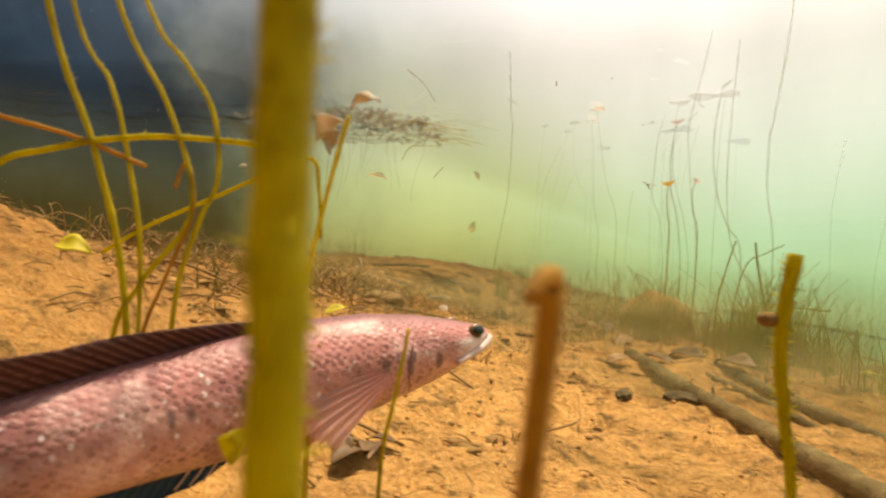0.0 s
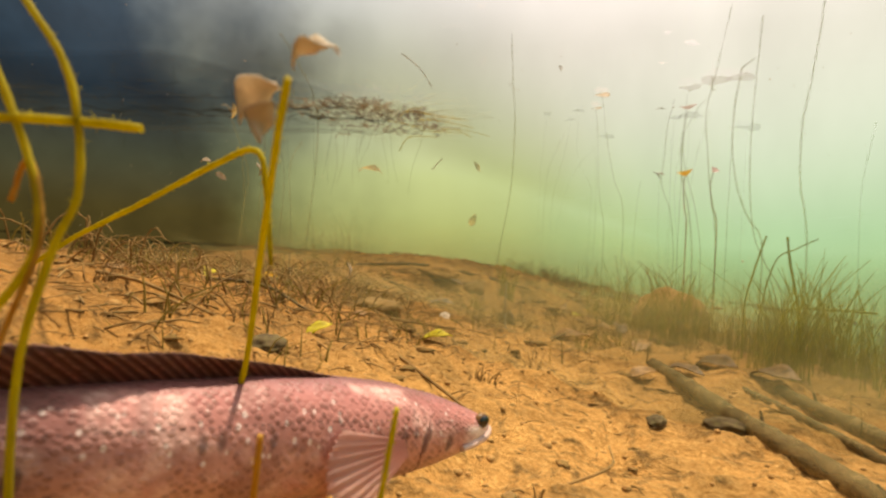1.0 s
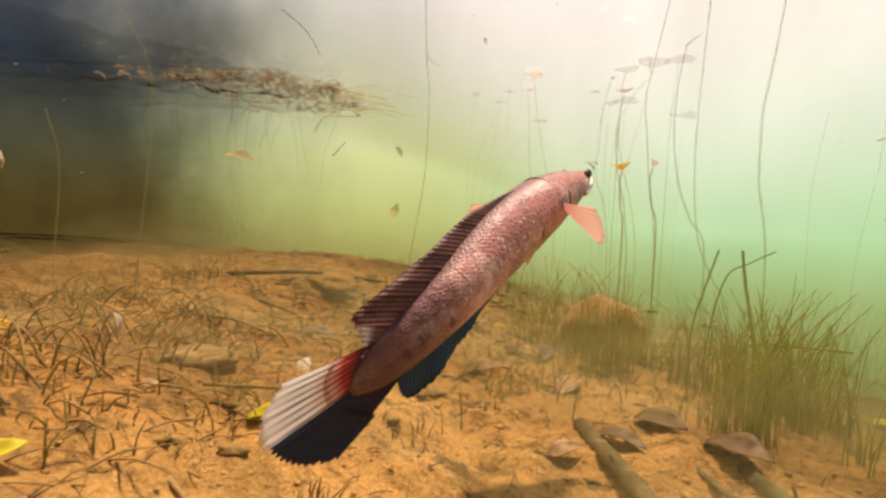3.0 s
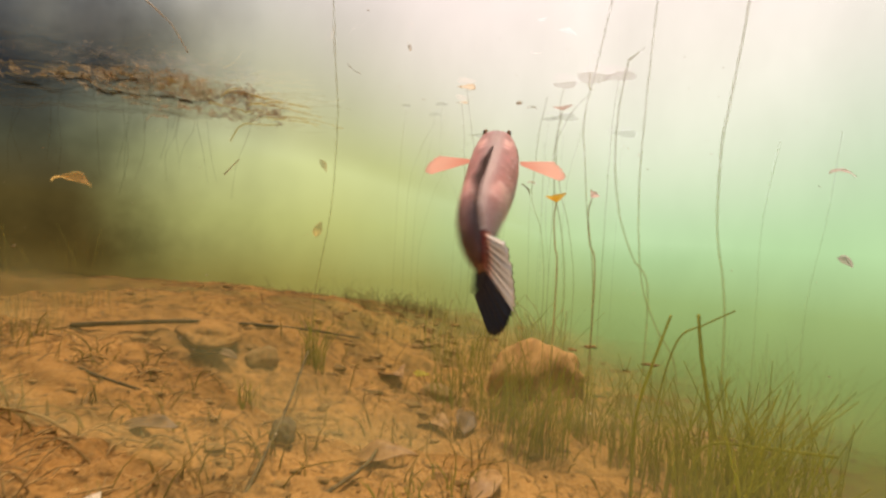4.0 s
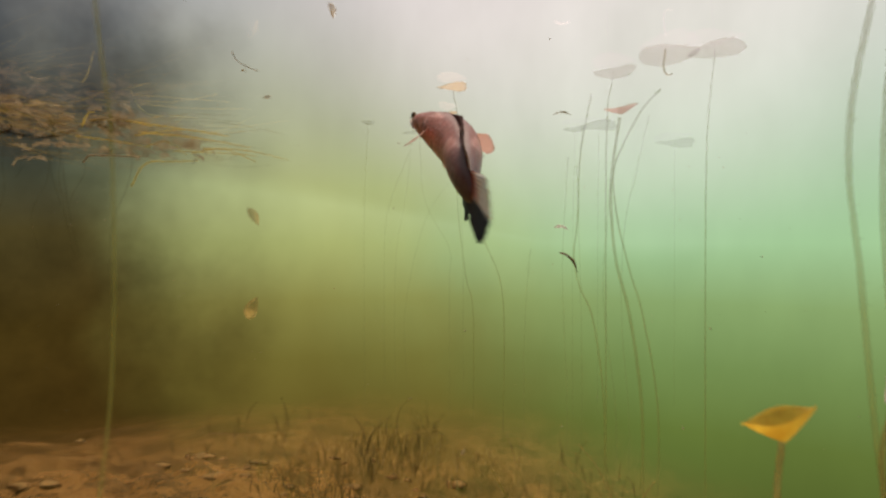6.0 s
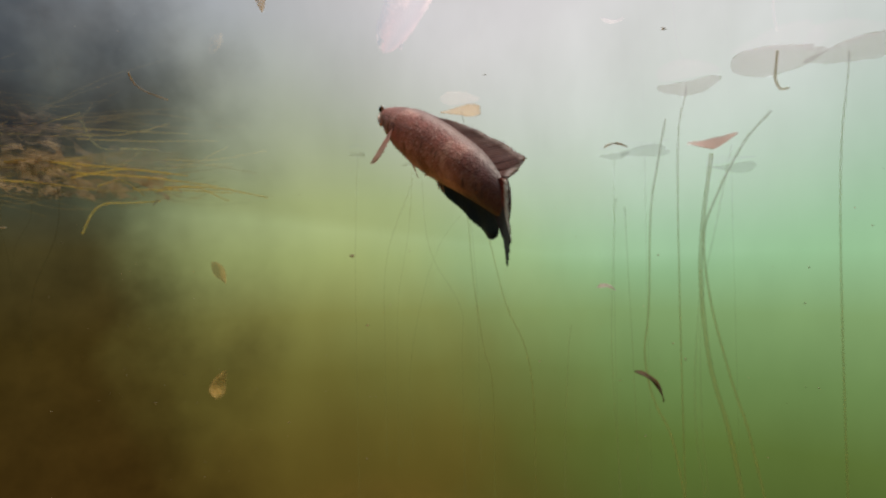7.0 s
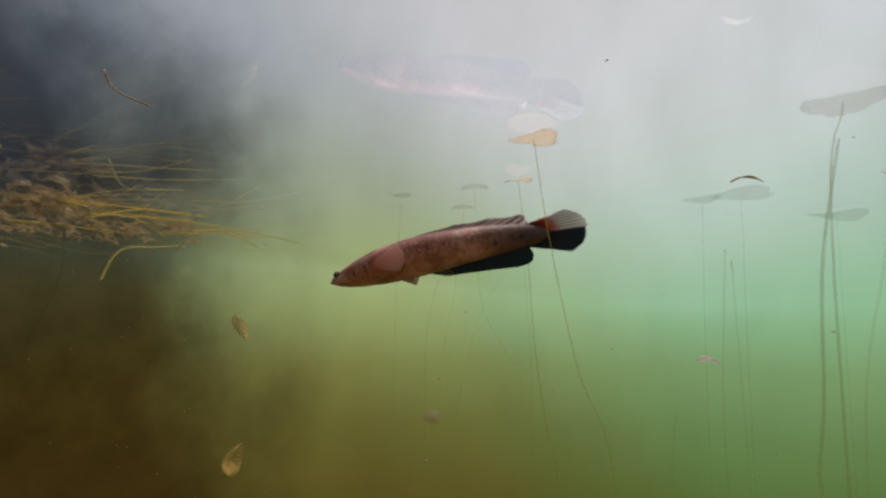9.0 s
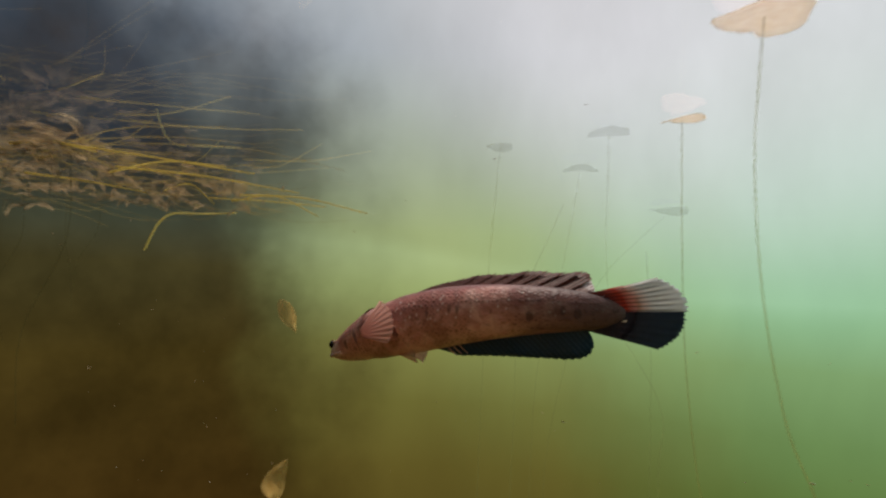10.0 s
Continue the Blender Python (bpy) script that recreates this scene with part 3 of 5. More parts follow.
    for j in range(sides):
        a = 2 * math.pi * j / sides
        cy, cz = math.sin(a), math.cos(a)
        y = w * math.copysign(abs(cy) ** 0.9, cy) * grow
        z = (t if cz > 0 else -b) * cz * grow
        ring.append(bm.verts.new(((origin - s) * FISH_L, y, z)))
    return ring


def body_mesh(s0, s1, origin, first=False, last=False, over=0.011, sides=28):
    """A tapering ring of the body round the spine, straight along x."""
    bm = bmesh.new()
    uv = bm.loops.layers.uv.verify()
    lo, hi = (0.0, s1 + over) if first else (s0 - over, 0.80 if last else s1 + over)
    steps = 22 if first else 6
    ss = [lo + (hi - lo) * (k / steps) ** (1.6 if first else 1) for k in range(steps + 1)]
    rings = [body_ring(bm, s, origin, sides, 1.0 - (0.0015 if (not first and k == 0) else 0)) for k, s in enumerate(ss)]

    def co(s, j):
        u = j / sides
        return (s * FISH_L, 2 * u if u <= 0.5 else 2 * (1 - u))

    for k in range(steps):
        for j in range(sides):
            f = bm.faces.new((rings[k][j], rings[k][(j + 1) % sides], rings[k + 1][(j + 1) % sides], rings[k + 1][j]))
            for loop, (s, jj) in zip(f.loops, ((ss[k], j), (ss[k], j + 1), (ss[k + 1], j + 1), (ss[k + 1], j))):
                u, v = co(s, jj)
                loop[uv].uv = (u, v)
    ends = ([list(reversed(rings[0]))] if first else []) + ([rings[-1]] if last else [])
    for end in ends:
        for loop in bm.faces.new(end).loops:
            loop[uv].uv = (0.01, 0.8)
    return bm


def fin_strip(s0, s1, origin, height, up=True, sweep=0.5, n=4, serr=0.12, seed=0, over=0.012):
    """A stretch of a long fin along the back or belly, with rays and a ragged edge."""
    bm = bmesh.new()
    uv = bm.loops.layers.uv.verify()
    lo, hi = s0 - over, s1 + over
    cols = []
    for k in range(n * 2 + 1):
        s = lo + (hi - lo) * k / (n * 2)
        _, t, b = profile(s)
        root = (t if up else b) * 0.9
        h = height(s) * FISH_L * (1 - (serr if k % 2 else 0) * (1 + noise.noise(Vector((k, seed, 3)))))
        sign = 1 if up else -1
        th = 0.0011 if k % 2 == 0 else 0.0005
        col = []
        for j in range(5):
            v = j / 4
            x = (origin - s) * FISH_L - sweep * h * v
            z = root + sign * h * v
            lean = 0.06 * h * v * v * math.sin(s * 60)
            col.append((bm.verts.new((x, lean + th * (1 - 0.6 * v), z)), bm.verts.new((x, lean - th * (1 - 0.6 * v), z)), s * FISH_L, v))
        cols.append(col)
    for a, b in zip(cols, cols[1:]):
        for j in range(4):
            for side in (0, 1):
                q = [a[j], b[j], b[j + 1], a[j + 1]]
                if side:
                    q.reverse()
                f = bm.faces.new([c[side] for c in q])
                for loop, c in zip(f.loops, q):
                    loop[uv].uv = (c[2], c[3])
        f = bm.faces.new((a[4][0], b[4][0], b[4][1], a[4][1]))
        for loop in f.loops:
            loop[uv].uv = (a[4][2], 1)
    return bm


def fan_fin(length, spread, rays, base=0.012, thick=0.001, ragged=0.06, cup=0.1, a0=None, a1=None, steps=7, from_r=0.0, to_r=1.0, shape=None, seed=0, root=None):
    """A fan of rays from the origin along -x, opened in the xz plane between angles a0 and a1."""
    bm = bmesh.new()
    uv = bm.loops.layers.uv.verify()
    a0 = -spread if a0 is None else a0
    a1 = spread if a1 is None else a1
    cols = []
    for k in range(rays * 2 + 1):
        g = k / (rays * 2)
        a = radians(a0 + (a1 - a0) * g)
        ln = length * (shape(a) if shape else 1) * (1 - ragged * (k % 2) * (1 + noise.noise(Vector((k * 1.3, seed, 1)))))
        th = thick * (1.0 if k % 2 == 0 else 0.45)
        col = []
        for j in range(steps + 1):
            v = from_r + (to_r - from_r) * j / steps
            x, z = -math.cos(a) * ln * v, math.sin(a) * ln * v + (base * (2 * g - 1) if root is None else root[0] + (root[1] - root[0]) * g)
            y = cup * ln * v * v * math.sin(g * math.pi) * 0.6 + 0.0008 * math.sin(k * 1.5) * v
            col.append((bm.verts.new((x, y + th * (1.2 - v), z)), bm.verts.new((x, y - th * (1.2 - v), z)), g, v))
        cols.append(col)
    for a, b in zip(cols, cols[1:]):
        for j in range(steps):
            for side in (0, 1):
                q = [a[j], b[j], b[j + 1], a[j + 1]]
                if side:
                    q.reverse()
                f = bm.faces.new([c[side] for c in q])
                for loop, c in zip(f.loops, q):
                    loop[uv].uv = (c[2], c[3])
        bm.faces.new((a[steps][0], b[steps][0], b[steps][1], a[steps][1]))
    return bm


def ball(bm, r, at, squash=(1, 1, 1), seg=14, rings=10):
    n = len(bm.verts)
    bmesh.ops.create_uvsphere(bm, u_segments=seg, v_segments=rings, radius=r)
    bm.verts.ensure_lookup_table()
    for v in bm.verts[n:]:
        v.co = Vector(v.co[k] * squash[k] for k in range(3)) + Vector(at)


def dorsal_height(s):
    rise = min(1, max(0, (s - 0.25) / 0.14))
    return (0.030 * rise + 0.022 * max(0, (s - 0.40) / 0.26)) * (1.0 if s < 0.66 else max(0, (0.735 - s) / 0.075)) + 0.004


def anal_height(s):
    return (0.020 + 0.036 * min(1, max(0, (s - 0.36) / 0.26))) * min(1, max(0, (s - 0.355) / 0.05)) * (1.0 if s < 0.64 else max(0, 1 - ((s - 0.64) / 0.08) ** 2) ** 0.5) + 0.002


PECTORALS, DORSALS = [], []


def build_fish():
    fish = thing("fish", "big snakehead fish, wine-red back, pink scaled flanks, dark fins", "fish")
    pieces = []
    for n, (a, b) in enumerate(SPANS):
        o = MIDS[n]
        name = "head" if n == 0 else "body_segment"
        seg = part(name, body_mesh(a, b, o, n == 0, n == len(SPANS) - 1), SKIN, fish,
                   "blunt scaled head with a pale lip" if n == 0 else "")
        pieces.append(seg)
        if 0.25 < b and a < 0.735:
            ridge = part("dorsal_fin_stretch", fin_strip(max(a, 0.245), min(b, 0.74), o, dorsal_height, True, 1.25, serr=0.05, seed=n), DORSAL_END if a > 0.66 else DORSAL, seg, "dark wine-red rayed fin")
            DORSALS.append((ridge, profile((a + b) / 2)[1] * 0.9))
        if b > 0.36 and a < 0.72:
            part("anal_fin_stretch", fin_strip(max(a, 0.36), min(b, 0.72), o, anal_height, False, 0.9, serr=0.05, seed=n + 40), ANAL, seg, "dark blue-black rayed fin")
    for s in (0.398, 0.412, 0.427):
        k = next(n for n, (a, b) in enumerate(SPANS) if a <= s < b)
        x, z = (MIDS[k] - s) * FISH_L, profile(s)[2]
        for sgn in (1, -1):
            bm = bmesh.new()
            tube(bm, [(x, sgn * 0.0022, z + 0.006), (x - 0.008, sgn * 0.0024, z - 0.004), (x - 0.017, sgn * 0.0020, z - 0.0125)], 0.0011, 0.0007, 6, 8)
            part("anal_fin_spine", bm, LIP, pieces[k], "thin white ray")
    head, o = pieces[0], MIDS[0]
    for sgn in (1, -1):
        bm = bmesh.new()
        ball(bm, 0.0085, ((o - 0.042) * FISH_L, sgn * 0.0325 * FISH_L, 0.012 * FISH_L), (1.1, 0.5, 0.9))
        eye = part("eye", bm, IRIS, head)
        bm = bmesh.new()
        ball(bm, 0.0064, ((o - 0.041) * FISH_L, sgn * 0.0365 * FISH_L, 0.0122 * FISH_L), (1.1, 0.42, 0.9))
        part("pupil", bm, EYE, head)
        # lip along the jaw
        bm = bmesh.new()
        pts = []
        for k in range(7):
            s = 0.004 + 0.085 * k / 6
            w, t, b = profile(s)
            pts.append(((o - s) * FISH_L, sgn * w * 0.96, b * 0.42 - 0.0015))
        tube(bm, pts, 0.0042, 0.0026, 8, 14)
        part("lip", bm, LIP, head, "pale pinkish lip")
        # gill cover edge
        bm = bmesh.new()
        pts = []
        for k in range(9):
            a = radians(62 + 90 * k / 8)
            s = 0.172 - 0.012 * abs(k - 4) / 4
            w, t, b = profile(s)
            z = t * math.cos(a) if math.cos(a) > 0 else -b * math.cos(a)
            pts.append(((o - s) * FISH_L, sgn * w * math.sin(a) * 1.0, z))
        tube(bm, pts, 0.0010, 0.0010, 6, 18)
        part("gill_cover_rim", bm, GILL, head)
        # pectoral fin
        fin = part("pectoral_fin", fan_fin(0.081, 23, 17, 0.0065, 0.0003, 0.04, -0.08 * sgn, seed=sgn, shape=lambda a: 1.0 - 1.0 * math.sin(a) ** 2), PECT, head, "translucent peach rounded fin")
        fin.location = ((o - 0.205) * FISH_L, sgn * 0.0645 * FISH_L, -0.004 * FISH_L)
        PECTORALS.append((sgn, fin, Vector(fin.location)))
        pel = part("pelvic_fin", fan_fin(0.036, 20, 6, 0.004, 0.0007, 0.06, 0.1, seed=sgn + 9), PECT, pieces[3], "small peach fin")
        pel.location = ((MIDS[3] - 0.27) * FISH_L, sgn * 0.022 * FISH_L, -0.060 * FISH_L)
        pel.rotation_euler = (radians(-sgn * 30), radians(-14), 0)

    def lobed(a):
        return 1.0 - 5.5 * math.sin(a) ** 2

    half = 0.036 * FISH_L
    for lo, hi, o in ((0.0, 0.52, 0.78), (0.48, 1.0, 0.92)):
        start = 0.71
        base = part("tail_fin", fan_fin(0.240 * FISH_L, 0, 11, thick=0.0020, ragged=0.0 if hi < 1 else 0.03, cup=0.02, a0=-13, a1=1.0, steps=9, from_r=lo, to_r=hi, shape=lobed, seed=5, root=(-half, 0.05 * half)),
                    TAIL_LOW, fish, "rounded tail fin, blue-black below and white above")
        top = part("tail_fin_upper_lobe", fan_fin(0.250 * FISH_L, 0, 9, thick=0.0020, ragged=0.0 if hi < 1 else 0.045, cup=0.02, a0=1.0, a1=14, steps=9, from_r=lo, to_r=hi, shape=lobed, seed=8, root=(0.05 * half, half)),
                   TAIL_UP, base, "white and red streaked upper lobe")
        for v in [*base.data.vertices, *top.data.vertices]:
            v.co.x += (o - start) * FISH_L
        pieces.append(base)
    return fish, pieces


FISH, FISH_PIECES = build_fish()


# ---- water plants ----
RNG = random.Random(4)


def down_to_ground(pts):
    x, y, z = pts[-1]
    return list(pts) + [(x, y, ground_z(x, y) - 0.01)]


def stalk(pts, r0, r1, mat, label, hairs=60, name="water_lily", category="water plant", group="", rough=0.25, root=True, n=40):
    """A single stem, from its top down to the lake bed."""
    ob = thing(name, label, category, group)
    bm = bmesh.new()
    line = tube(bm, down_to_ground(pts) if root else pts, r0, r1, 9, n, rough, RNG.random() * 50)
    part("stem", bm, mat, ob)
    bm = bmesh.new()
    fuzz(bm, line, max(r0, r1), hairs, max(r0, r1) * 1.6, RNG)
    tagged(part("algae_fuzz", bm, mat, ob), kind="stuff")
    return ob


# stems close to the first stretch of the walk
stalk([(0.505, 0.368, 0.62), (0.511, 0.364, 0.36), (0.514, 0.362, 0.230), (0.516, 0.362, 0.170)], 0.0055, 0.0056, STEM, "thick yellow-green stem standing on the lake bed", 160)
stalk([(0.659, 0.740, 0.224), (0.653, 0.737, 0.163), (0.659, 0.738, 0.103), (0.666, 0.740, 0.05)], 0.0052, 0.0030, STEM, "cut-off yellow-green stem with a furry tip", 260)
# The stem's small side nub, built as a ball and classed as a snail.
bm = bmesh.new()
ball(bm, 0.005, (0.6445, 0.737, 0.176), (1.5, 1, 1.1))
solo("snail", bm, BARK_SOFT, "small brown nub on the side of a green stem", "snail")
CLUSTER = "thicket of stems"
for pts, r, mat in (
        ([(0.12, 0.50, 0.62), (0.17, 0.522, 0.37), (0.204, 0.535, 0.274), (0.227, 0.544, 0.189), (0.235, 0.547, 0.10)], 0.0024, STEM),
        ([(0.14, 0.505, 0.60), (0.186, 0.529, 0.371), (0.214, 0.54, 0.314), (0.229, 0.546, 0.256), (0.239, 0.549, 0.198), (0.24, 0.55, 0.1)], 0.0017, STEM),
        ([(0.165, 0.515, 0.56), (0.215, 0.541, 0.373), (0.251, 0.556, 0.301), (0.27, 0.563, 0.231), (0.24, 0.55, 0.178), (0.22, 0.545, 0.13)], 0.0019, STEM),
        ([(0.17, 0.52, 0.55), (0.233, 0.549, 0.374), (0.26, 0.56, 0.333), (0.28, 0.568, 0.299), (0.285, 0.57, 0.252), (0.274, 0.565, 0.22), (0.26, 0.56, 0.15)], 0.0018, STEM),
        ([(0.309, 0.580, 0.278), (0.281, 0.569, 0.280), (0.235, 0.548, 0.279), (0.181, 0.525, 0.268), (0.135, 0.506, 0.246), (0.07, 0.49, 0.15)], 0.0024, STEM),
        ([(0.239, 0.550, 0.259), (0.191, 0.53, 0.277), (0.144, 0.51, 0.288), (0.08, 0.49, 0.30), (0.0, 0.47, 0.25)], 0.0019, STEM_TAN),
        ([(0.256, 0.56, 0.245), (0.262, 0.562, 0.262), (0.268, 0.563, 0.255), (0.270, 0.563, 0.225), (0.255, 0.556, 0.18), (0.24, 0.55, 0.12)], 0.0014, STEM_TAN)):
    stalk(pts, r * 0.85, r, mat, "slender furry yellow-green stem in a thicket", 150, group=CLUSTER)


def leaf_thing(name, mat, at, turn, length, width, label, category="leaf", bend=0.3, curl=0.3, wave=0.05, group="", seed=0):
    bm = bmesh.new()
    leaf_blade(bm, length, width, bend, curl, 11, 7, 0.0006, 0, wave, seed)
    moved(bm, Matrix.Translation((-length / 2, 0, 0)))
    ob = solo(name, bm, mat, label, category, group)
    ob.matrix_world = pose(*at, *turn)
    return ob


# the two stems with a withered head and a bent-over top
bm = bmesh.new()
withered_stem = thing("water_lily", "thin green stem with a withered leaf at its tip", "water plant")
line = tube(bm, down_to_ground([(0.373, 0.595, 0.299), (0.357, 0.609, 0.279), (0.311, 0.653, 0.223), (0.264, 0.696, 0.149), (0.224, 0.720, 0.072)]), 0.0016, 0.0021, 9, 40, 0.25, 3)
fuzz(bm, line, 0.002, 140, 0.003, RNG)
part("stem", bm, STEM, withered_stem)
for k, (dx, dz, ry, ln) in enumerate(((0.004, 0.003, -20, 0.020), (-0.010, -0.004, 35, 0.024), (-0.014, -0.010, 70, 0.018))):
    bm = bmesh.new()
    leaf_blade(bm, ln, ln * 0.7, 0.4, 0.6, 9, 5, 0.0005, 0, 0.12, k)
    moved(bm, pose(0.373 + dx * 0.5, 0.595, 0.300 + dz, 20, ry, 180 if k else 20))
    part("withered_leaf", bm, PALE, withered_stem, "crumpled pale brown leaf")
bm = bmesh.new()
line = tube(bm, [(0.292, 0.684, 0.215), (0.290, 0.680, 0.258), (0.284, 0.677, 0.284), (0.239, 0.689, 0.278), (0.115, 0.733, 0.253), (-0.041, 0.775, 0.216), (-0.16, 0.80, ground_z(-0.16, 0.80))], 0.0014, 0.0026, 9, 46, 0.25, 8)
fuzz(bm, line, 0.0024, 200, 0.003, RNG)
bent_stem = solo("water_lily", bm, STEM, "furry green stem bent over at the top", "water plant")
# stems and a hanging twig on the left, the shade's dimness in their material
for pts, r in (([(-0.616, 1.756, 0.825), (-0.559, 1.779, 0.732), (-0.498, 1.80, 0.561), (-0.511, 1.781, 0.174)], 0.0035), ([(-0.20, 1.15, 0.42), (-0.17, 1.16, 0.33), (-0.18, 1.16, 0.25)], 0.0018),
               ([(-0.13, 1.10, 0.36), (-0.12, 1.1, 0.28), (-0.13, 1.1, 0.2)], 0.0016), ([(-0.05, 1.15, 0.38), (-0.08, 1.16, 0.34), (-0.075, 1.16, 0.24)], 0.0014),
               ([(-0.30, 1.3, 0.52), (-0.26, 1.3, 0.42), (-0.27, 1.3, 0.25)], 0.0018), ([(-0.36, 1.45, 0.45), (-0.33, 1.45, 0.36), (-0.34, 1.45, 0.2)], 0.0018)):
    stalk(pts, r * 0.8, r, STEM_SHADE, "thin stem, the shade's dimness put into its material", 30, group="dim stems")
for k, (at, ln) in enumerate((((-0.12, 1.02, 0.33), 0.018), ((-0.02, 0.95, 0.30), 0.016), ((-0.25, 1.2, 0.45), 0.03), ((-0.05, 1.3, 0.16), 0.03), ((-0.32, 1.35, 0.36), 0.03))):
    leaf_thing("drifting_leaf", PALE if k != 2 else LEAF_MURK, at, (40 + 50 * k, 30 * k, 70 * k), ln, ln * 0.45, "scrap of dead leaf drifting in the shade", seed=k)
# short sprigs between the fish and the camera
stalk([(0.335, 0.63, 0.135), (0.322, 0.64, 0.07)], 0.0016, 0.0022, STEM_TAN, "short broken olive stem on the lake bed", 60)
stalk([(0.395, 0.66, 0.150), (0.385, 0.665, 0.10), (0.372, 0.67, 0.04)], 0.0014, 0.002, STEM, "short broken olive stem on the lake bed", 60)

# the tan stick that is pushed aside
LOOSE = thing("broken_reed", "broken tan reed with a bent tip, pushed aside", "reed", at=(0.556, 0.405, 0.210))
bm = bmesh.new()
line = tube(bm, [(0, 0, 0), (-0.002, 0.001, -0.05), (-0.004, 0.0, -0.12), (-0.006, -0.002, -0.25)], 0.0030, 0.0026, 10, 30, 0.2, 5)
fuzz(bm, line, 0.003, 160, 0.0025, RNG)
part("stem", bm, STEM_TAN, LOOSE)
bm = bmesh.new()
tube(bm, [(0, 0, -0.001), (0, -0.002, 0.002), (-0.001, -0.007, 0.001), (-0.002, -0.012, -0.003)], 0.0028, 0.0018, 9, 14, 0.3, 6)
part("bent_tip", bm, STEM_TAN, LOOSE, "frayed pale tip")

# tall stems of the middle stretch
MID = "tall lily stems"
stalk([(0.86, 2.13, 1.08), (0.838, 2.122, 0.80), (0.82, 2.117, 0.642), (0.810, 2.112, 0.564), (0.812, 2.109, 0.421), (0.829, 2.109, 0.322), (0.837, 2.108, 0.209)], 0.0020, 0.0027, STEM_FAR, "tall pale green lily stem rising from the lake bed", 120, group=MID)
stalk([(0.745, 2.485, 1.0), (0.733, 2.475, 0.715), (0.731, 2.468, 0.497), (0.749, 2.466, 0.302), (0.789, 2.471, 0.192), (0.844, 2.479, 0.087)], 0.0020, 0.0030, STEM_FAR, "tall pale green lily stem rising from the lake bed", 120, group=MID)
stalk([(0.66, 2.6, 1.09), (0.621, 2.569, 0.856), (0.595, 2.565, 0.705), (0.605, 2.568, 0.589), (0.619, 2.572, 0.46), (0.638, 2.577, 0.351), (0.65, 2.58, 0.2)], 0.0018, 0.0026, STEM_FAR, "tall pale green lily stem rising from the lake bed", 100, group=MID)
fork = thing("water_lily", "tall dark green lily stem with a forked tip", "water plant", MID)
bm = bmesh.new()
line = tube(bm, down_to_ground([(0.713, 2.713, 0.901), (0.695, 2.711, 0.755), (0.696, 2.712, 0.601), (0.720, 2.719, 0.456), (0.763, 2.729, 0.344), (0.813, 2.740, 0.246)]), 0.0027, 0.0035, 9, 44, 0.25, 9)
fuzz(bm, line, 0.004, 140, 0.004, RNG)
part("stem", bm, STEM_FAR, fork)
for tip in ((0.758, 2.72, 0.938), (0.74, 2.73, 0.93)):
    bm = bmesh.new()
    tube(bm, [(0.713, 2.713, 0.900), (0.73, 2.715, 0.913), tip], 0.003, 0.0012, 8, 10)
    part("fork_tip", bm, STEM_FAR, fork)
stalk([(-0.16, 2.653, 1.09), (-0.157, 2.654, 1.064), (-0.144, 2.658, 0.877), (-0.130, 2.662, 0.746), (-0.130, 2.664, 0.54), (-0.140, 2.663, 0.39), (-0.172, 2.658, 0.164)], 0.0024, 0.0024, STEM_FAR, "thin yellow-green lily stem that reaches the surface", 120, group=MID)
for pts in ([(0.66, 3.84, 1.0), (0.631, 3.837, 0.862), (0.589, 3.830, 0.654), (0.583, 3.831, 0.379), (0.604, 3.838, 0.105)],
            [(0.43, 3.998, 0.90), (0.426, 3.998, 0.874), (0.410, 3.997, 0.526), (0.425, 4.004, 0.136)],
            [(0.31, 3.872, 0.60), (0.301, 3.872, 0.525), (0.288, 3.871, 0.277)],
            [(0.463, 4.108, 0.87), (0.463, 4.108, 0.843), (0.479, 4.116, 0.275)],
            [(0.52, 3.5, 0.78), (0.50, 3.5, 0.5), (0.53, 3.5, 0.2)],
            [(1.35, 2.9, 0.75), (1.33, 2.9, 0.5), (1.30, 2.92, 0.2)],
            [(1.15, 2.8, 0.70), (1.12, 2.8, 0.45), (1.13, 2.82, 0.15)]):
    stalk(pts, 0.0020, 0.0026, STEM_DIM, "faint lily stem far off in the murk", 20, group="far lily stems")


def leafed_stem(head_mat, pts, r, at, turn, length, width, label, leaf_label, mat=None):
    ob = thing("water_lily", label, "water lily")
    bm = bmesh.new()
    line = tube(bm, down_to_ground(pts), r, r * 1.3, 9, 34, 0.2, RNG.random() * 9)
    fuzz(bm, line, r, 70, r * 1.3, RNG)
    part("stem", bm, mat or STEM_FAR, ob)
    for sgn in (1, -1):
        bm = bmesh.new()
        grid = []
        nu, nv = 14, 5
        for a in range(nu + 1):
            u = 2 * a / nu - 1
            low = -width * (1 - abs(u) ** 1.2)
            high = 0.12 * width * math.sin(3 * u + sgn)
            grid.append([[bm.verts.new((u * length / 2, sgn * (0.0012 + width * (0.42 * b / nv) * (1 - u * u) ** 0.5) + side, low + (high - low) * b / nv))
                          for b in range(nv + 1)] for side in (0.0, 0.0008 * sgn)])
        for a in range(nu):
            for b in range(nv):
                for side in (0, 1):
                    f = [grid[a][side][b], grid[a + 1][side][b], grid[a + 1][side][b + 1], grid[a][side][b + 1]]
                    bm.faces.new(f if side else list(reversed(f)))
            bm.faces.new((grid[a][0][nv], grid[a + 1][0][nv], grid[a + 1][1][nv], grid[a][1][nv]))
        moved(bm, Matrix.Translation((0, 0, width * 0.55)))
        moved(bm, pose(*at, *turn))
        part("leaf_half", bm, head_mat, ob, leaf_label)
    return ob


